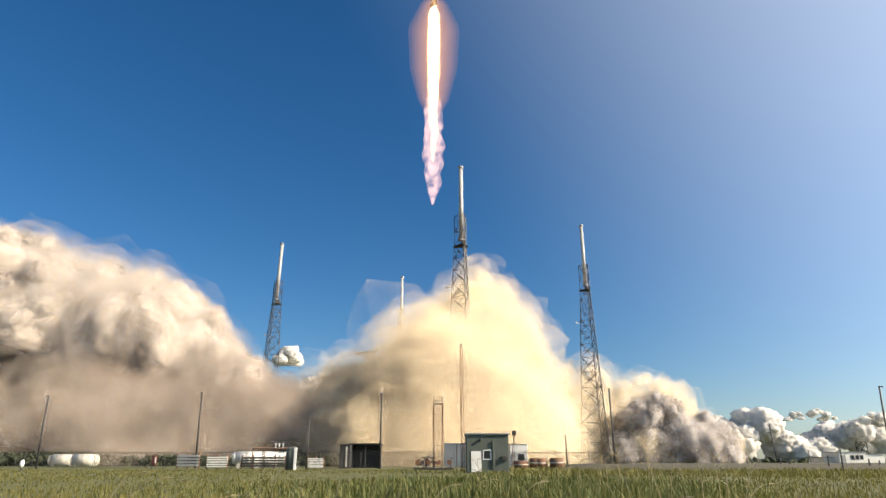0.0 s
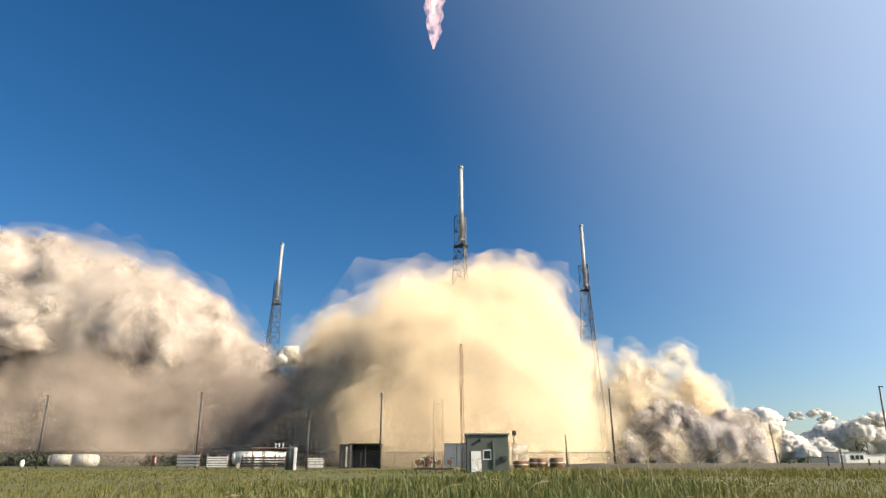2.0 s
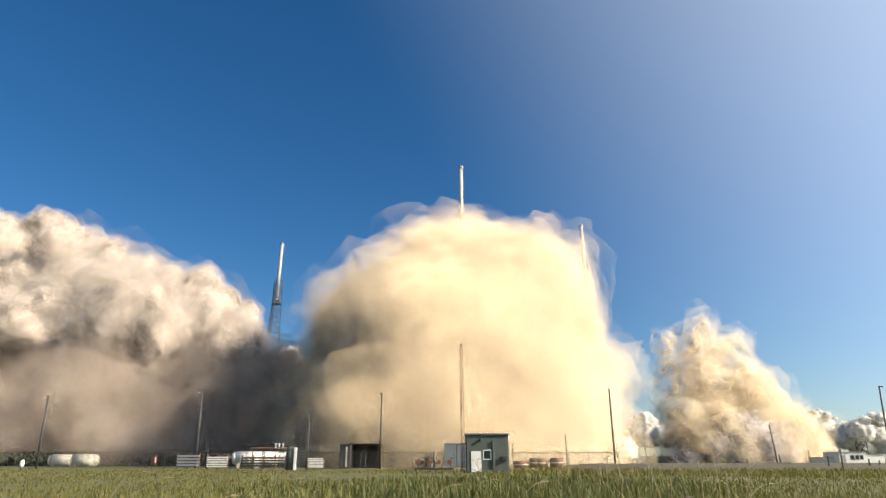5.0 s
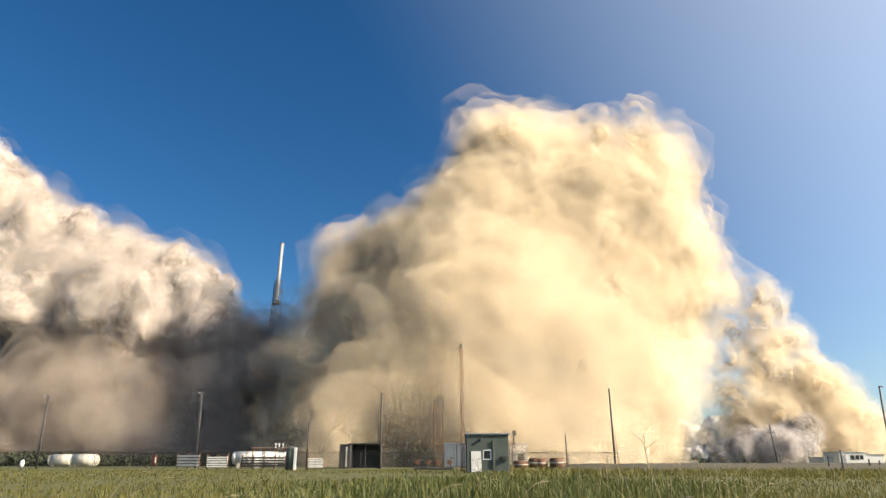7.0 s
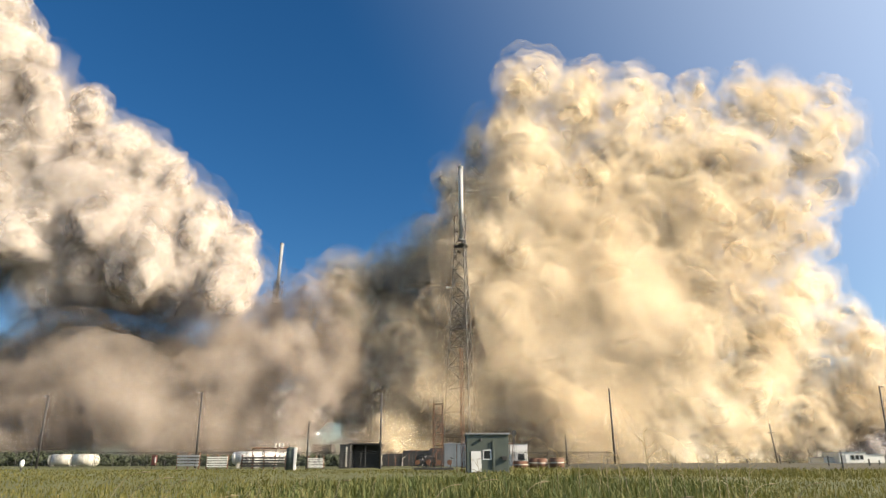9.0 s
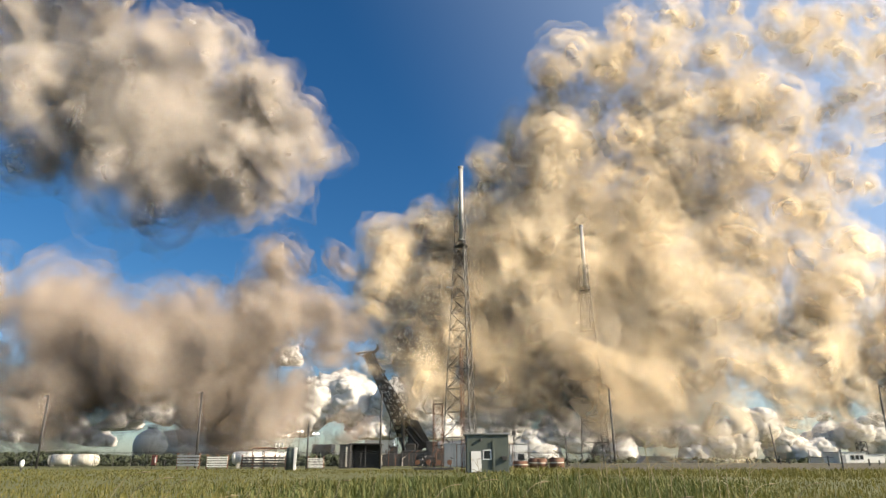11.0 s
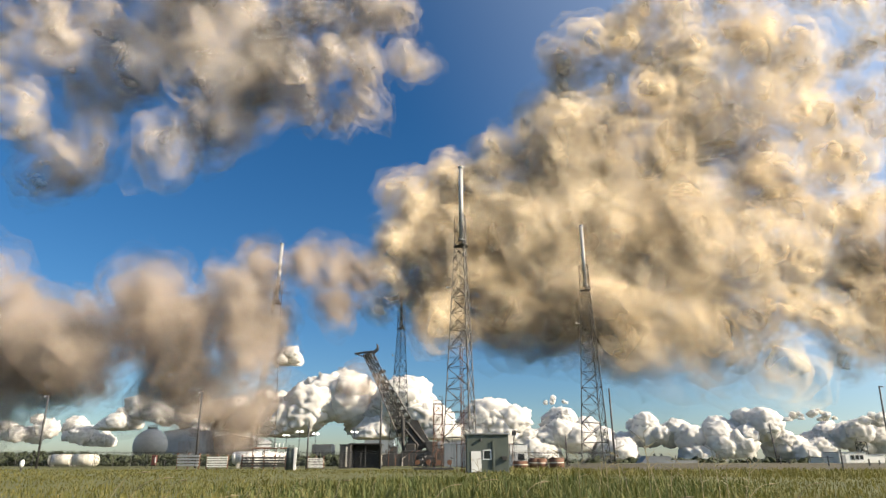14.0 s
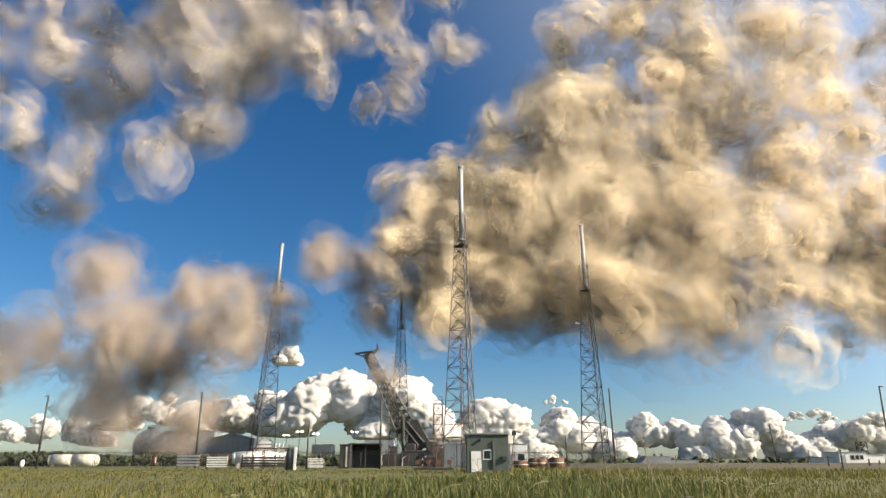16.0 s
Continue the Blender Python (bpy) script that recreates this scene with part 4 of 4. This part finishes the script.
rocket_ob = rocket()
plume_shell("flame_core", rocket_ob, [(-1, 1.2), (-5, 2.5), (-25, 2.7), (-48, 2.3), (-62, 1.6), (-76, 0.4)], fire("flame_core", (1.0, 0.86, 0.62), 12, 0.9), 0.3, 3, "white-hot flame")
plume_shell("flame", rocket_ob, [(-1, 1.5), (-5, 3.2), (-25, 3.6), (-48, 3.2), (-62, 2.4), (-85, 1.4), (-95, 0.2)], fire("flame_outer", (1.0, 0.55, 0.25), 2.2, 0.35), 0.5, 11, "orange flame")
# weakly emissive shells added round the flame to imitate lens bloom
glow = fire("flame_halo", (1.0, 0.45, 0.18), 0.9, 0.022)
for k in range(9):
    wide = 3.8 + 0.7 * k + 0.07 * k * k
    plume_shell("flame_halo", rocket_ob, [(6, 0.5), (0, wide * 0.55), (-16, wide), (-40, wide * 0.9), (-58, wide * 0.6), (-66 - k, 0.4)], glow, 0.0, 31 + k, "faint orange shells imitating lens glow round the flame")
for wide, seed in ((2.6, 23), (3.8, 25), (4.8, 29)):
    plume_shell("exhaust_trail", rocket_ob, [(-50, 0.5), (-60, wide * 0.8), (-75, wide), (-95, wide * 0.9), (-110, wide * 0.6), (-118, 0.2)], fire("exhaust_trail", (1.0, 0.66, 0.64), 0.75, 0.3, 0.25), 0.7, seed, "pinkish ragged exhaust trail")


# ---- smoke ----
def puff_mesh(name, lobes, small, relief, shells, levels, material, seed):
    """A billowing lump: round lobes on a ball, smaller ones on those, in nested shells."""
    rng = np.random.default_rng(seed)
    out = fresh()
    for size, level in zip(shells, levels):
        bm = fresh()
        bmesh.ops.create_icosphere(bm, subdivisions=level, radius=1)
        d = np.array([v.co[:] for v in bm.verts])
        d /= np.linalg.norm(d, axis=1)[:, None]
        r = np.full(len(d), 0.55)
        for count, far, lo, hi in ((lobes, 0.55, 0.32, 0.5), (small, 0.86, 0.1, 0.2)):
            c = rng.normal(size=(count, 3))
            c *= (far * rng.uniform(0.8, 1.1, count) / np.linalg.norm(c, axis=1))[:, None]
            q = rng.uniform(lo, hi, count)
            b = d @ c.T
            disc = b * b - ((c * c).sum(1) - q * q)[None]
            hit = np.where((disc > 0) & (b > 0), b + np.sqrt(np.maximum(disc, 0)), 0)
            r = np.maximum(r, hit.max(1))
        for v, dd, rr in zip(bm.verts, d, r):
            k = rr + relief * noise.fractal(Vector(dd * 1.8 + seed + size * 3), 1.0, 2.0, 4)
            v.co = Vector(dd * k * size)
        for f in bm.faces:
            f.material_index = shells.index(size)
        me = bpy.data.meshes.new("shell")
        bm.to_mesh(me)
        bm.free()
        out.from_mesh(me)
        bpy.data.meshes.remove(me)
    me = mesh_of(out, name, material[0], True)
    for m in material[1:]:
        me.materials.append(m)
    return me


def along(line, u):
    k = u * (len(line) - 1)
    i = min(int(k), len(line) - 2)
    a, b = line[i], line[i + 1]
    return (a[0] + (b[0] - a[0]) * (k - i), a[1] + (b[1] - a[1]) * (k - i))


class Bank:
    """A bank of smoke: its crest and foot (across, up) and their distances, stage by stage. Puffs ride between the two."""

    def __init__(self, inset, scatter=1.0):
        self.stages, self.inset, self.scatter = [], inset, scatter

    def stage(self, t, crest_y, crest, foot_y, foot):
        self.stages.append((t, crest_y, crest, foot_y, foot))
        return self

    def place(self, s, u, v, w, r, drift):
        t, cy, crest, fy, foot = s
        a, b = along(foot, u), along(crest, u)
        b = (b[0], max(a[1], b[1] - self.inset * r))
        y = fy + (cy - fy) * v
        k = (y + w) / y
        loose = self.scatter * float(np.interp(t, (3.5, 9, 12.5, 16), (0, 6, 20, 30)))
        x = a[0] + (b[0] - a[0]) * v - (2 * u - 1) * self.inset * r
        z = a[1] + (b[1] - a[1]) * v
        return x * k + drift[0] * loose, y + w + drift[1] * loose, 1.0 + (z - 1.0) * k + drift[2] * loose * 0.7


BANKS = []


def fill(bank, meshes, cols, rows, size, deep, label, seed, low=0.08, high=1.0, ahead=0.0):
    rng = random.Random(seed)
    for i in range(cols):
        for j in range(rows):
            u = (i + rng.uniform(0.05, 0.95)) / cols
            v = low + (high - low) * (j + rng.uniform(0.1, 0.9)) / rows
            me = rng.choice(meshes)
            ob = new(me.name.split(".")[0], me)
            inner = min(1.0, 3 * min(u, 1 - u), 2.2 * (1 - v))
            s = size[0] + (size[1] - size[0]) * rng.uniform(0.2, 0.8) * (0.3 + 0.9 * inner)
            ob.scale = (s * rng.uniform(0.85, 1.45), s * rng.uniform(0.85, 1.2), s * rng.uniform(0.75, 1.1))
            tagged(ob, label, "smoke", "rolling exhaust smoke")
            BANKS.append((ob, bank, u, v, rng.uniform(-deep, deep) - ahead, [rng.uniform(-180, 180) for _ in range(3)], [rng.uniform(-4, 4) for _ in range(3)],
                          [rng.uniform(-1, 1) for _ in range(3)]))


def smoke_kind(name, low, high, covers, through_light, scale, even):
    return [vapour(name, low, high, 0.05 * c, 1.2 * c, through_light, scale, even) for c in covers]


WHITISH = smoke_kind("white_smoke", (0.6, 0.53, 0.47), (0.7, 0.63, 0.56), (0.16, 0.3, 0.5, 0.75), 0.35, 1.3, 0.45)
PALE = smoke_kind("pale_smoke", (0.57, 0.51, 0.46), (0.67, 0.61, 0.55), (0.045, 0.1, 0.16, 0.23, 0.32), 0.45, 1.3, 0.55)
# lower smoke: dust brown, darkened further to paint in the bank's shaded base
SHADE_BROWN = smoke_kind("brown_smoke", (0.44, 0.37, 0.31), (0.54, 0.46, 0.39), (0.045, 0.1, 0.16, 0.23, 0.32), 0.45, 1.3, 0.55)
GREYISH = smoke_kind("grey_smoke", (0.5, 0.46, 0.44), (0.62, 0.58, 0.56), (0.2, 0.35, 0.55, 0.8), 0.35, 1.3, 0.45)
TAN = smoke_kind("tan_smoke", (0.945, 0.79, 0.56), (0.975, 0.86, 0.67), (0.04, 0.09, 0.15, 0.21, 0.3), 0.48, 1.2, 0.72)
CRISP = (1.0, 0.93, 0.83, 0.7), (4, 3, 3, 3)
SOFT = (1.0, 0.88, 0.75, 0.6, 0.42), (3, 3, 3, 2, 2)
white_puffs = [puff_mesh("smoke_billow", 24, 130, 0.08, *CRISP, WHITISH, s) for s in (1, 2, 3)]
grey_puffs = [puff_mesh("smoke_billow", 24, 130, 0.08, *CRISP, GREYISH, s) for s in (5, 6)]
pale_puffs = [puff_mesh("smoke_drift", 16, 10, 0.2, *SOFT, PALE, s) for s in (21, 22, 23)]
shade_brown_puffs = [puff_mesh("smoke_drift", 16, 10, 0.2, *SOFT, SHADE_BROWN, s) for s in (24, 25, 26)]
tan_puffs = [puff_mesh("smoke_puff", 16, 10, 0.2, *SOFT, TAN, s) for s in (11, 12, 13, 14, 15)]

upper_left = Bank(0.7, 0.75)
upper_left.stage(0.0, 250, [(-253, 102), (-210, 97), (-181, 96), (-161, 83), (-137, 79), (-109, 74), (-88, 53), (-69, 37)], 220, [(-208, 42), (-174, 42), (-149, 40), (-135, 38), (-117, 36), (-96, 34), (-79, 27), (-65, 23)])
upper_left.stage(3.5, 250, [(-253, 102), (-210, 94), (-177, 92), (-151, 93), (-129, 79), (-105, 74), (-87, 64), (-67, 50)], 220, [(-208, 42), (-174, 42), (-149, 40), (-131, 38), (-113, 38), (-93, 36), (-76, 34), (-60, 30)])
upper_left.stage(7.0, 250, [(-278, 183), (-224, 153), (-196, 129), (-174, 110), (-150, 101), (-124, 92), (-104, 83), (-85, 74)], 220, [(-208, 42), (-174, 42), (-154, 42), (-138, 42), (-120, 42), (-102, 42), (-87, 42), (-77, 42)])
upper_left.stage(9.0, 250, [(-310, 290), (-248, 270), (-207, 216), (-178, 156), (-157, 162), (-127, 141), (-108, 116), (-77, 96)], 220, [(-211, 51), (-176, 51), (-156, 51), (-139, 51), (-121, 51), (-103, 51), (-86, 51), (-72, 53)])
upper_left.stage(12.5, 300, [(-380, 372), (-288, 372), (-239, 347), (-185, 324), (-133, 302), (-90, 280), (-61, 259), (-37, 235)], 300, [(-312, 148), (-236, 148), (-199, 145), (-161, 152), (-122, 152), (-92, 152), (-68, 162), (-44, 169)])
upper_left.stage(16.0, 340, [(-448, 479), (-340, 479), (-269, 450), (-201, 421), (-136, 394), (-94, 367), (-34, 367), (22, 317)], 340, [(-340, 125), (-258, 125), (-212, 107), (-187, 157), (-139, 176), (-109, 228), (-48, 215), (-1, 191)])
crown = Bank(0.75, 0.3)
crown.stage(0.0, 250, [(-253, 102), (-210, 97), (-181, 96), (-161, 83), (-137, 79), (-109, 74), (-88, 53), (-69, 37)], 220, [(-208, 42), (-174, 42), (-149, 40), (-135, 38), (-117, 36), (-96, 34), (-79, 27), (-65, 23)])
crown.stage(3.5, 250, [(-253, 102), (-210, 94), (-177, 92), (-151, 93), (-129, 79), (-105, 74), (-87, 64), (-67, 50)], 220, [(-208, 42), (-174, 42), (-149, 40), (-131, 38), (-113, 38), (-93, 36), (-76, 34), (-60, 30)])
crown.stage(7.0, 250, [(-278, 183), (-224, 153), (-196, 129), (-174, 110), (-150, 101), (-124, 92), (-104, 83), (-85, 74)], 220, [(-208, 42), (-174, 42), (-154, 42), (-138, 42), (-120, 42), (-102, 42), (-87, 42), (-77, 42)])
crown.stage(9.0, 250, [(-310, 290), (-248, 270), (-207, 216), (-178, 156), (-157, 162), (-127, 141), (-108, 116), (-77, 96)], 220, [(-211, 51), (-176, 51), (-156, 51), (-139, 51), (-121, 51), (-103, 51), (-86, 51), (-72, 53)])
crown.stage(12.5, 300, [(-832, 804), (-709, 804), (-610, 804), (-498, 760), (-415, 719), (-336, 679), (-283, 642), (-233, 606)], 300, [(-631, 397), (-541, 407), (-472, 423), (-395, 423), (-338, 423), (-277, 407), (-237, 397), (-198, 387)])
crown.stage(16.0, 340, [(-1233, 1018), (-1114, 1018), (-996, 1018), (-878, 1018), (-760, 1018), (-671, 1018), (-582, 1018), (-493, 1018)], 340, [(-962, 576), (-870, 576), (-777, 576), (-685, 576), (-593, 576), (-523, 576), (-454, 576), (-382, 563)])
lower_left = Bank(0.75, 1.3)
lower_left.stage(0.0, 220, [(-209, 44), (-168, 44), (-142, 42), (-117, 40), (-93, 38), (-70, 34), (-52, 30), (-42, 23)], 180, [(-160, 1), (-129, 1), (-109, 1), (-90, 1), (-72, 1), (-53, 1), (-38, 1), (-29, 1)])
lower_left.stage(3.5, 220, [(-209, 44), (-168, 44), (-142, 42), (-118, 42), (-93, 40), (-71, 38), (-53, 38), (-40, 30)], 170, [(-151, 1), (-122, 1), (-103, 1), (-85, 1), (-68, 1), (-50, 1), (-36, 1), (-24, 1)])
lower_left.stage(7.0, 220, [(-209, 44), (-168, 44), (-142, 44), (-118, 44), (-90, 44), (-71, 55), (-57, 60), (-42, 51)], 180, [(-160, 1), (-129, 1), (-109, 1), (-90, 1), (-72, 1), (-53, 1), (-38, 1), (-25, 1)])
lower_left.stage(9.0, 240, [(-230, 55), (-185, 55), (-157, 55), (-130, 55), (-101, 55), (-75, 60), (-52, 81), (-31, 74)], 200, [(-178, 1), (-144, 4), (-122, 5), (-102, 12), (-80, 5), (-59, 4), (-39, 1), (-18, 1)])
lower_left.stage(12.5, 260, [(-266, 115), (-198, 101), (-168, 88), (-135, 67), (-108, 67), (-87, 75), (-79, 120), (-49, 106)], 240, [(-216, 8), (-164, 10), (-144, 16), (-120, 20), (-97, 29), (-74, 29), (-52, 25), (-35, 29)])
lower_left.stage(16.0, 280, [(-445, 80), (-361, 69), (-294, 64), (-234, 61), (-186, 54), (-120, 83), (-86, 80), (-18, 120)], 270, [(-394, 7), (-324, 7), (-265, 7), (-212, 9), (-164, 14), (-110, 52), (-78, 54), (-26, 49)])
middle = Bank(0.85, 0.35)
middle.stage(0.0, 262, [(-60, 40), (-44, 40), (-27, 29), (-11, 56), (6, 60), (19, 88), (36, 68), (47, 27)], 170, [(-39, 1), (-27, 1), (-15, 1), (-5, 1), (5, 1), (16, 1), (26, 1), (39, 1)])
middle.stage(1.5, 245, [(-60, 43), (-46, 56), (-30, 43), (-14, 68), (6, 66), (24, 83), (41, 73), (51, 56)], 155, [(-35, 1), (-25, 1), (-14, 1), (-5, 1), (5, 1), (14, 1), (25, 1), (38, 1)])
middle.stage(3.5, 195, [(-44, 45), (-34, 58), (-22, 49), (-15, 70), (9, 74), (24, 68), (41, 66), (47, 34)], 135, [(-30, 1), (-20, 1), (-12, 1), (-4, 1), (5, 1), (15, 1), (25, 1), (38, 1)])
middle.stage(7.0, 200, [(-46, 78), (-26, 84), (-1, 102), (16, 126), (31, 127), (58, 125), (87, 125), (99, 70)], 150, [(-46, 1), (-30, 1), (-15, 1), (-1, 1), (12, 1), (27, 1), (41, 1), (59, 1)])
middle.stage(9.0, 290, [(-74, 103), (-29, 102), (5, 160), (43, 220), (89, 212), (138, 203), (185, 207), (232, 194)], 220, [(-42, 1), (-20, 1), (1, 1), (22, 1), (45, 1), (67, 1), (94, 1), (124, 1)])
middle.stage(12.5, 310, [(-44, 136), (-4, 160), (34, 178), (73, 243), (122, 294), (177, 307), (234, 307), (295, 294)], 300, [(-40, 66), (-7, 55), (26, 46), (58, 41), (93, 36), (132, 31), (175, 31), (229, 33)])
middle.stage(16.0, 310, [(-44, 143), (-8, 171), (35, 202), (74, 264), (131, 312), (194, 325), (257, 330), (323, 321)], 300, [(-37, 69), (-7, 69), (29, 69), (65, 63), (101, 57), (146, 52), (193, 52), (246, 57)])
right = Bank(0.85, 0.35)
right.stage(0.0, 300, [(47, 49), (59, 52), (75, 44), (94, 46), (110, 41), (121, 27), (133, 19), (138, 10)], 290, [(44, 1), (56, 1), (69, 1), (84, 1), (96, 1), (109, 1), (121, 1), (134, 1)])
right.stage(3.5, 295, [(74, 54), (90, 51), (102, 62), (124, 64), (132, 46), (146, 33), (159, 25), (168, 10)], 280, [(67, 1), (79, 1), (91, 1), (103, 1), (115, 1), (127, 1), (139, 1), (151, 1)])
right.stage(7.0, 270, [(117, 83), (133, 85), (144, 77), (154, 62), (164, 49), (175, 42), (182, 30), (186, 16)], 260, [(100, 1), (111, 1), (122, 1), (133, 1), (145, 1), (156, 1), (167, 1), (178, 1)])
right.stage(9.0, 290, [(146, 112), (167, 106), (181, 89), (195, 80), (207, 72), (215, 58), (225, 45), (231, 30)], 280, [(112, 1), (124, 1), (139, 1), (153, 3), (168, 5), (183, 7), (199, 10), (213, 10)])
right.stage(12.5, 310, [(179, 171), (204, 167), (223, 153), (238, 136), (255, 130), (270, 120), (288, 120), (305, 114)], 300, [(140, 46), (156, 44), (175, 44), (194, 44), (210, 44), (226, 44), (242, 44), (259, 44)])
right.stage(16.0, 310, [(182, 189), (207, 182), (226, 167), (242, 153), (258, 143), (275, 136), (291, 130), (306, 120)], 300, [(143, 69), (160, 69), (180, 69), (199, 69), (216, 69), (232, 69), (249, 69), (266, 69)])

front_right = Bank(0.7, 0.3)
front_right.stage(0.0, 283, [(75, 25), (87, 31), (100, 30), (106, 18), (116, 22), (125, 16), (131, 6)], 283, [(73, 1), (83, 1), (93, 1), (103, 1), (112, 1), (121, 1), (129, 1)])
front_right.stage(1.5, 283, [(76, 29), (92, 29), (103, 25), (109, 17), (119, 23), (131, 22), (141, 6)], 283, [(73, 1), (84, 1), (95, 1), (106, 1), (117, 1), (128, 1), (139, 1)])
front_right.stage(3.5, 283, [(95, 11), (111, 18), (122, 26), (131, 28), (139, 20), (146, 13), (152, 4)], 283, [(89, 1), (101, 1), (111, 1), (121, 1), (131, 1), (140, 1), (150, 1)])
front_right.stage(7.0, 250, [(105, 6), (114, 9), (121, 10), (128, 11), (135, 14), (142, 17), (143, 9)], 250, [(102, 1), (109, 1), (115, 1), (121, 1), (126, 1), (131, 1), (137, 1)])
front_right.stage(9.0, 270, [(168, 7), (177, 9), (187, 11), (195, 14), (203, 16), (210, 18), (213, 9)], 270, [(166, 1), (173, 1), (180, 1), (187, 1), (194, 1), (201, 1), (208, 1)])
front_right.stage(12.5, 330, [(283, 33), (292, 33), (301, 33), (311, 36), (320, 36), (328, 36), (336, 33)], 330, [(279, 17), (287, 17), (296, 17), (305, 17), (313, 17), (322, 17), (331, 17)])
front_right.stage(16.0, 340, [(328, 53), (337, 53), (346, 53), (356, 53), (365, 53), (374, 53), (383, 53)], 340, [(319, 23), (328, 23), (337, 23), (346, 23), (354, 23), (363, 23), (372, 23)])

fill(crown, white_puffs, 14, 5, (8, 17), 9, "billowing warm white exhaust smoke", 4, low=0.2, high=1.02, ahead=20)
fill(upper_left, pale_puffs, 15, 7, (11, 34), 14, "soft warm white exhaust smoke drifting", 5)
fill(lower_left, shade_brown_puffs, 14, 7, (10, 27), 14, "brown exhaust smoke rolling over the ground, shade painted into its colour", 6, low=0.02)
fill(middle, tan_puffs, 17, 14, (10, 38), 14, "soft tan exhaust smoke rising over the launch pad", 7, low=0.0)
fill(right, tan_puffs, 9, 6, (9, 22), 12, "soft tan exhaust smoke rolling over the earth bank", 8, low=0.0)
fill(front_right, grey_puffs, 8, 4, (6, 11), 4, "dense grey exhaust smoke rolling over the earth bank", 9, low=0.0, ahead=8)


# ---- what moves ----
def motions():
    rows = []
    for k in range(0, 17):
        rows.append((k, pose(-4.97, 280, 237.43 + 33 * k + 6 * k * k)))
    walk(rocket_ob, rows)
    for ob, bank, u, v, w, turn, spin, drift in BANKS:
        rows = []
        for s in bank.stages:
            x, y, z = bank.place(s, u, v, w, ob.scale[2], drift)
            rows.append((s[0], pose(x, y, z, *[a + b * s[0] for a, b in zip(turn, spin)])))
        walk(ob, rows)


motions()
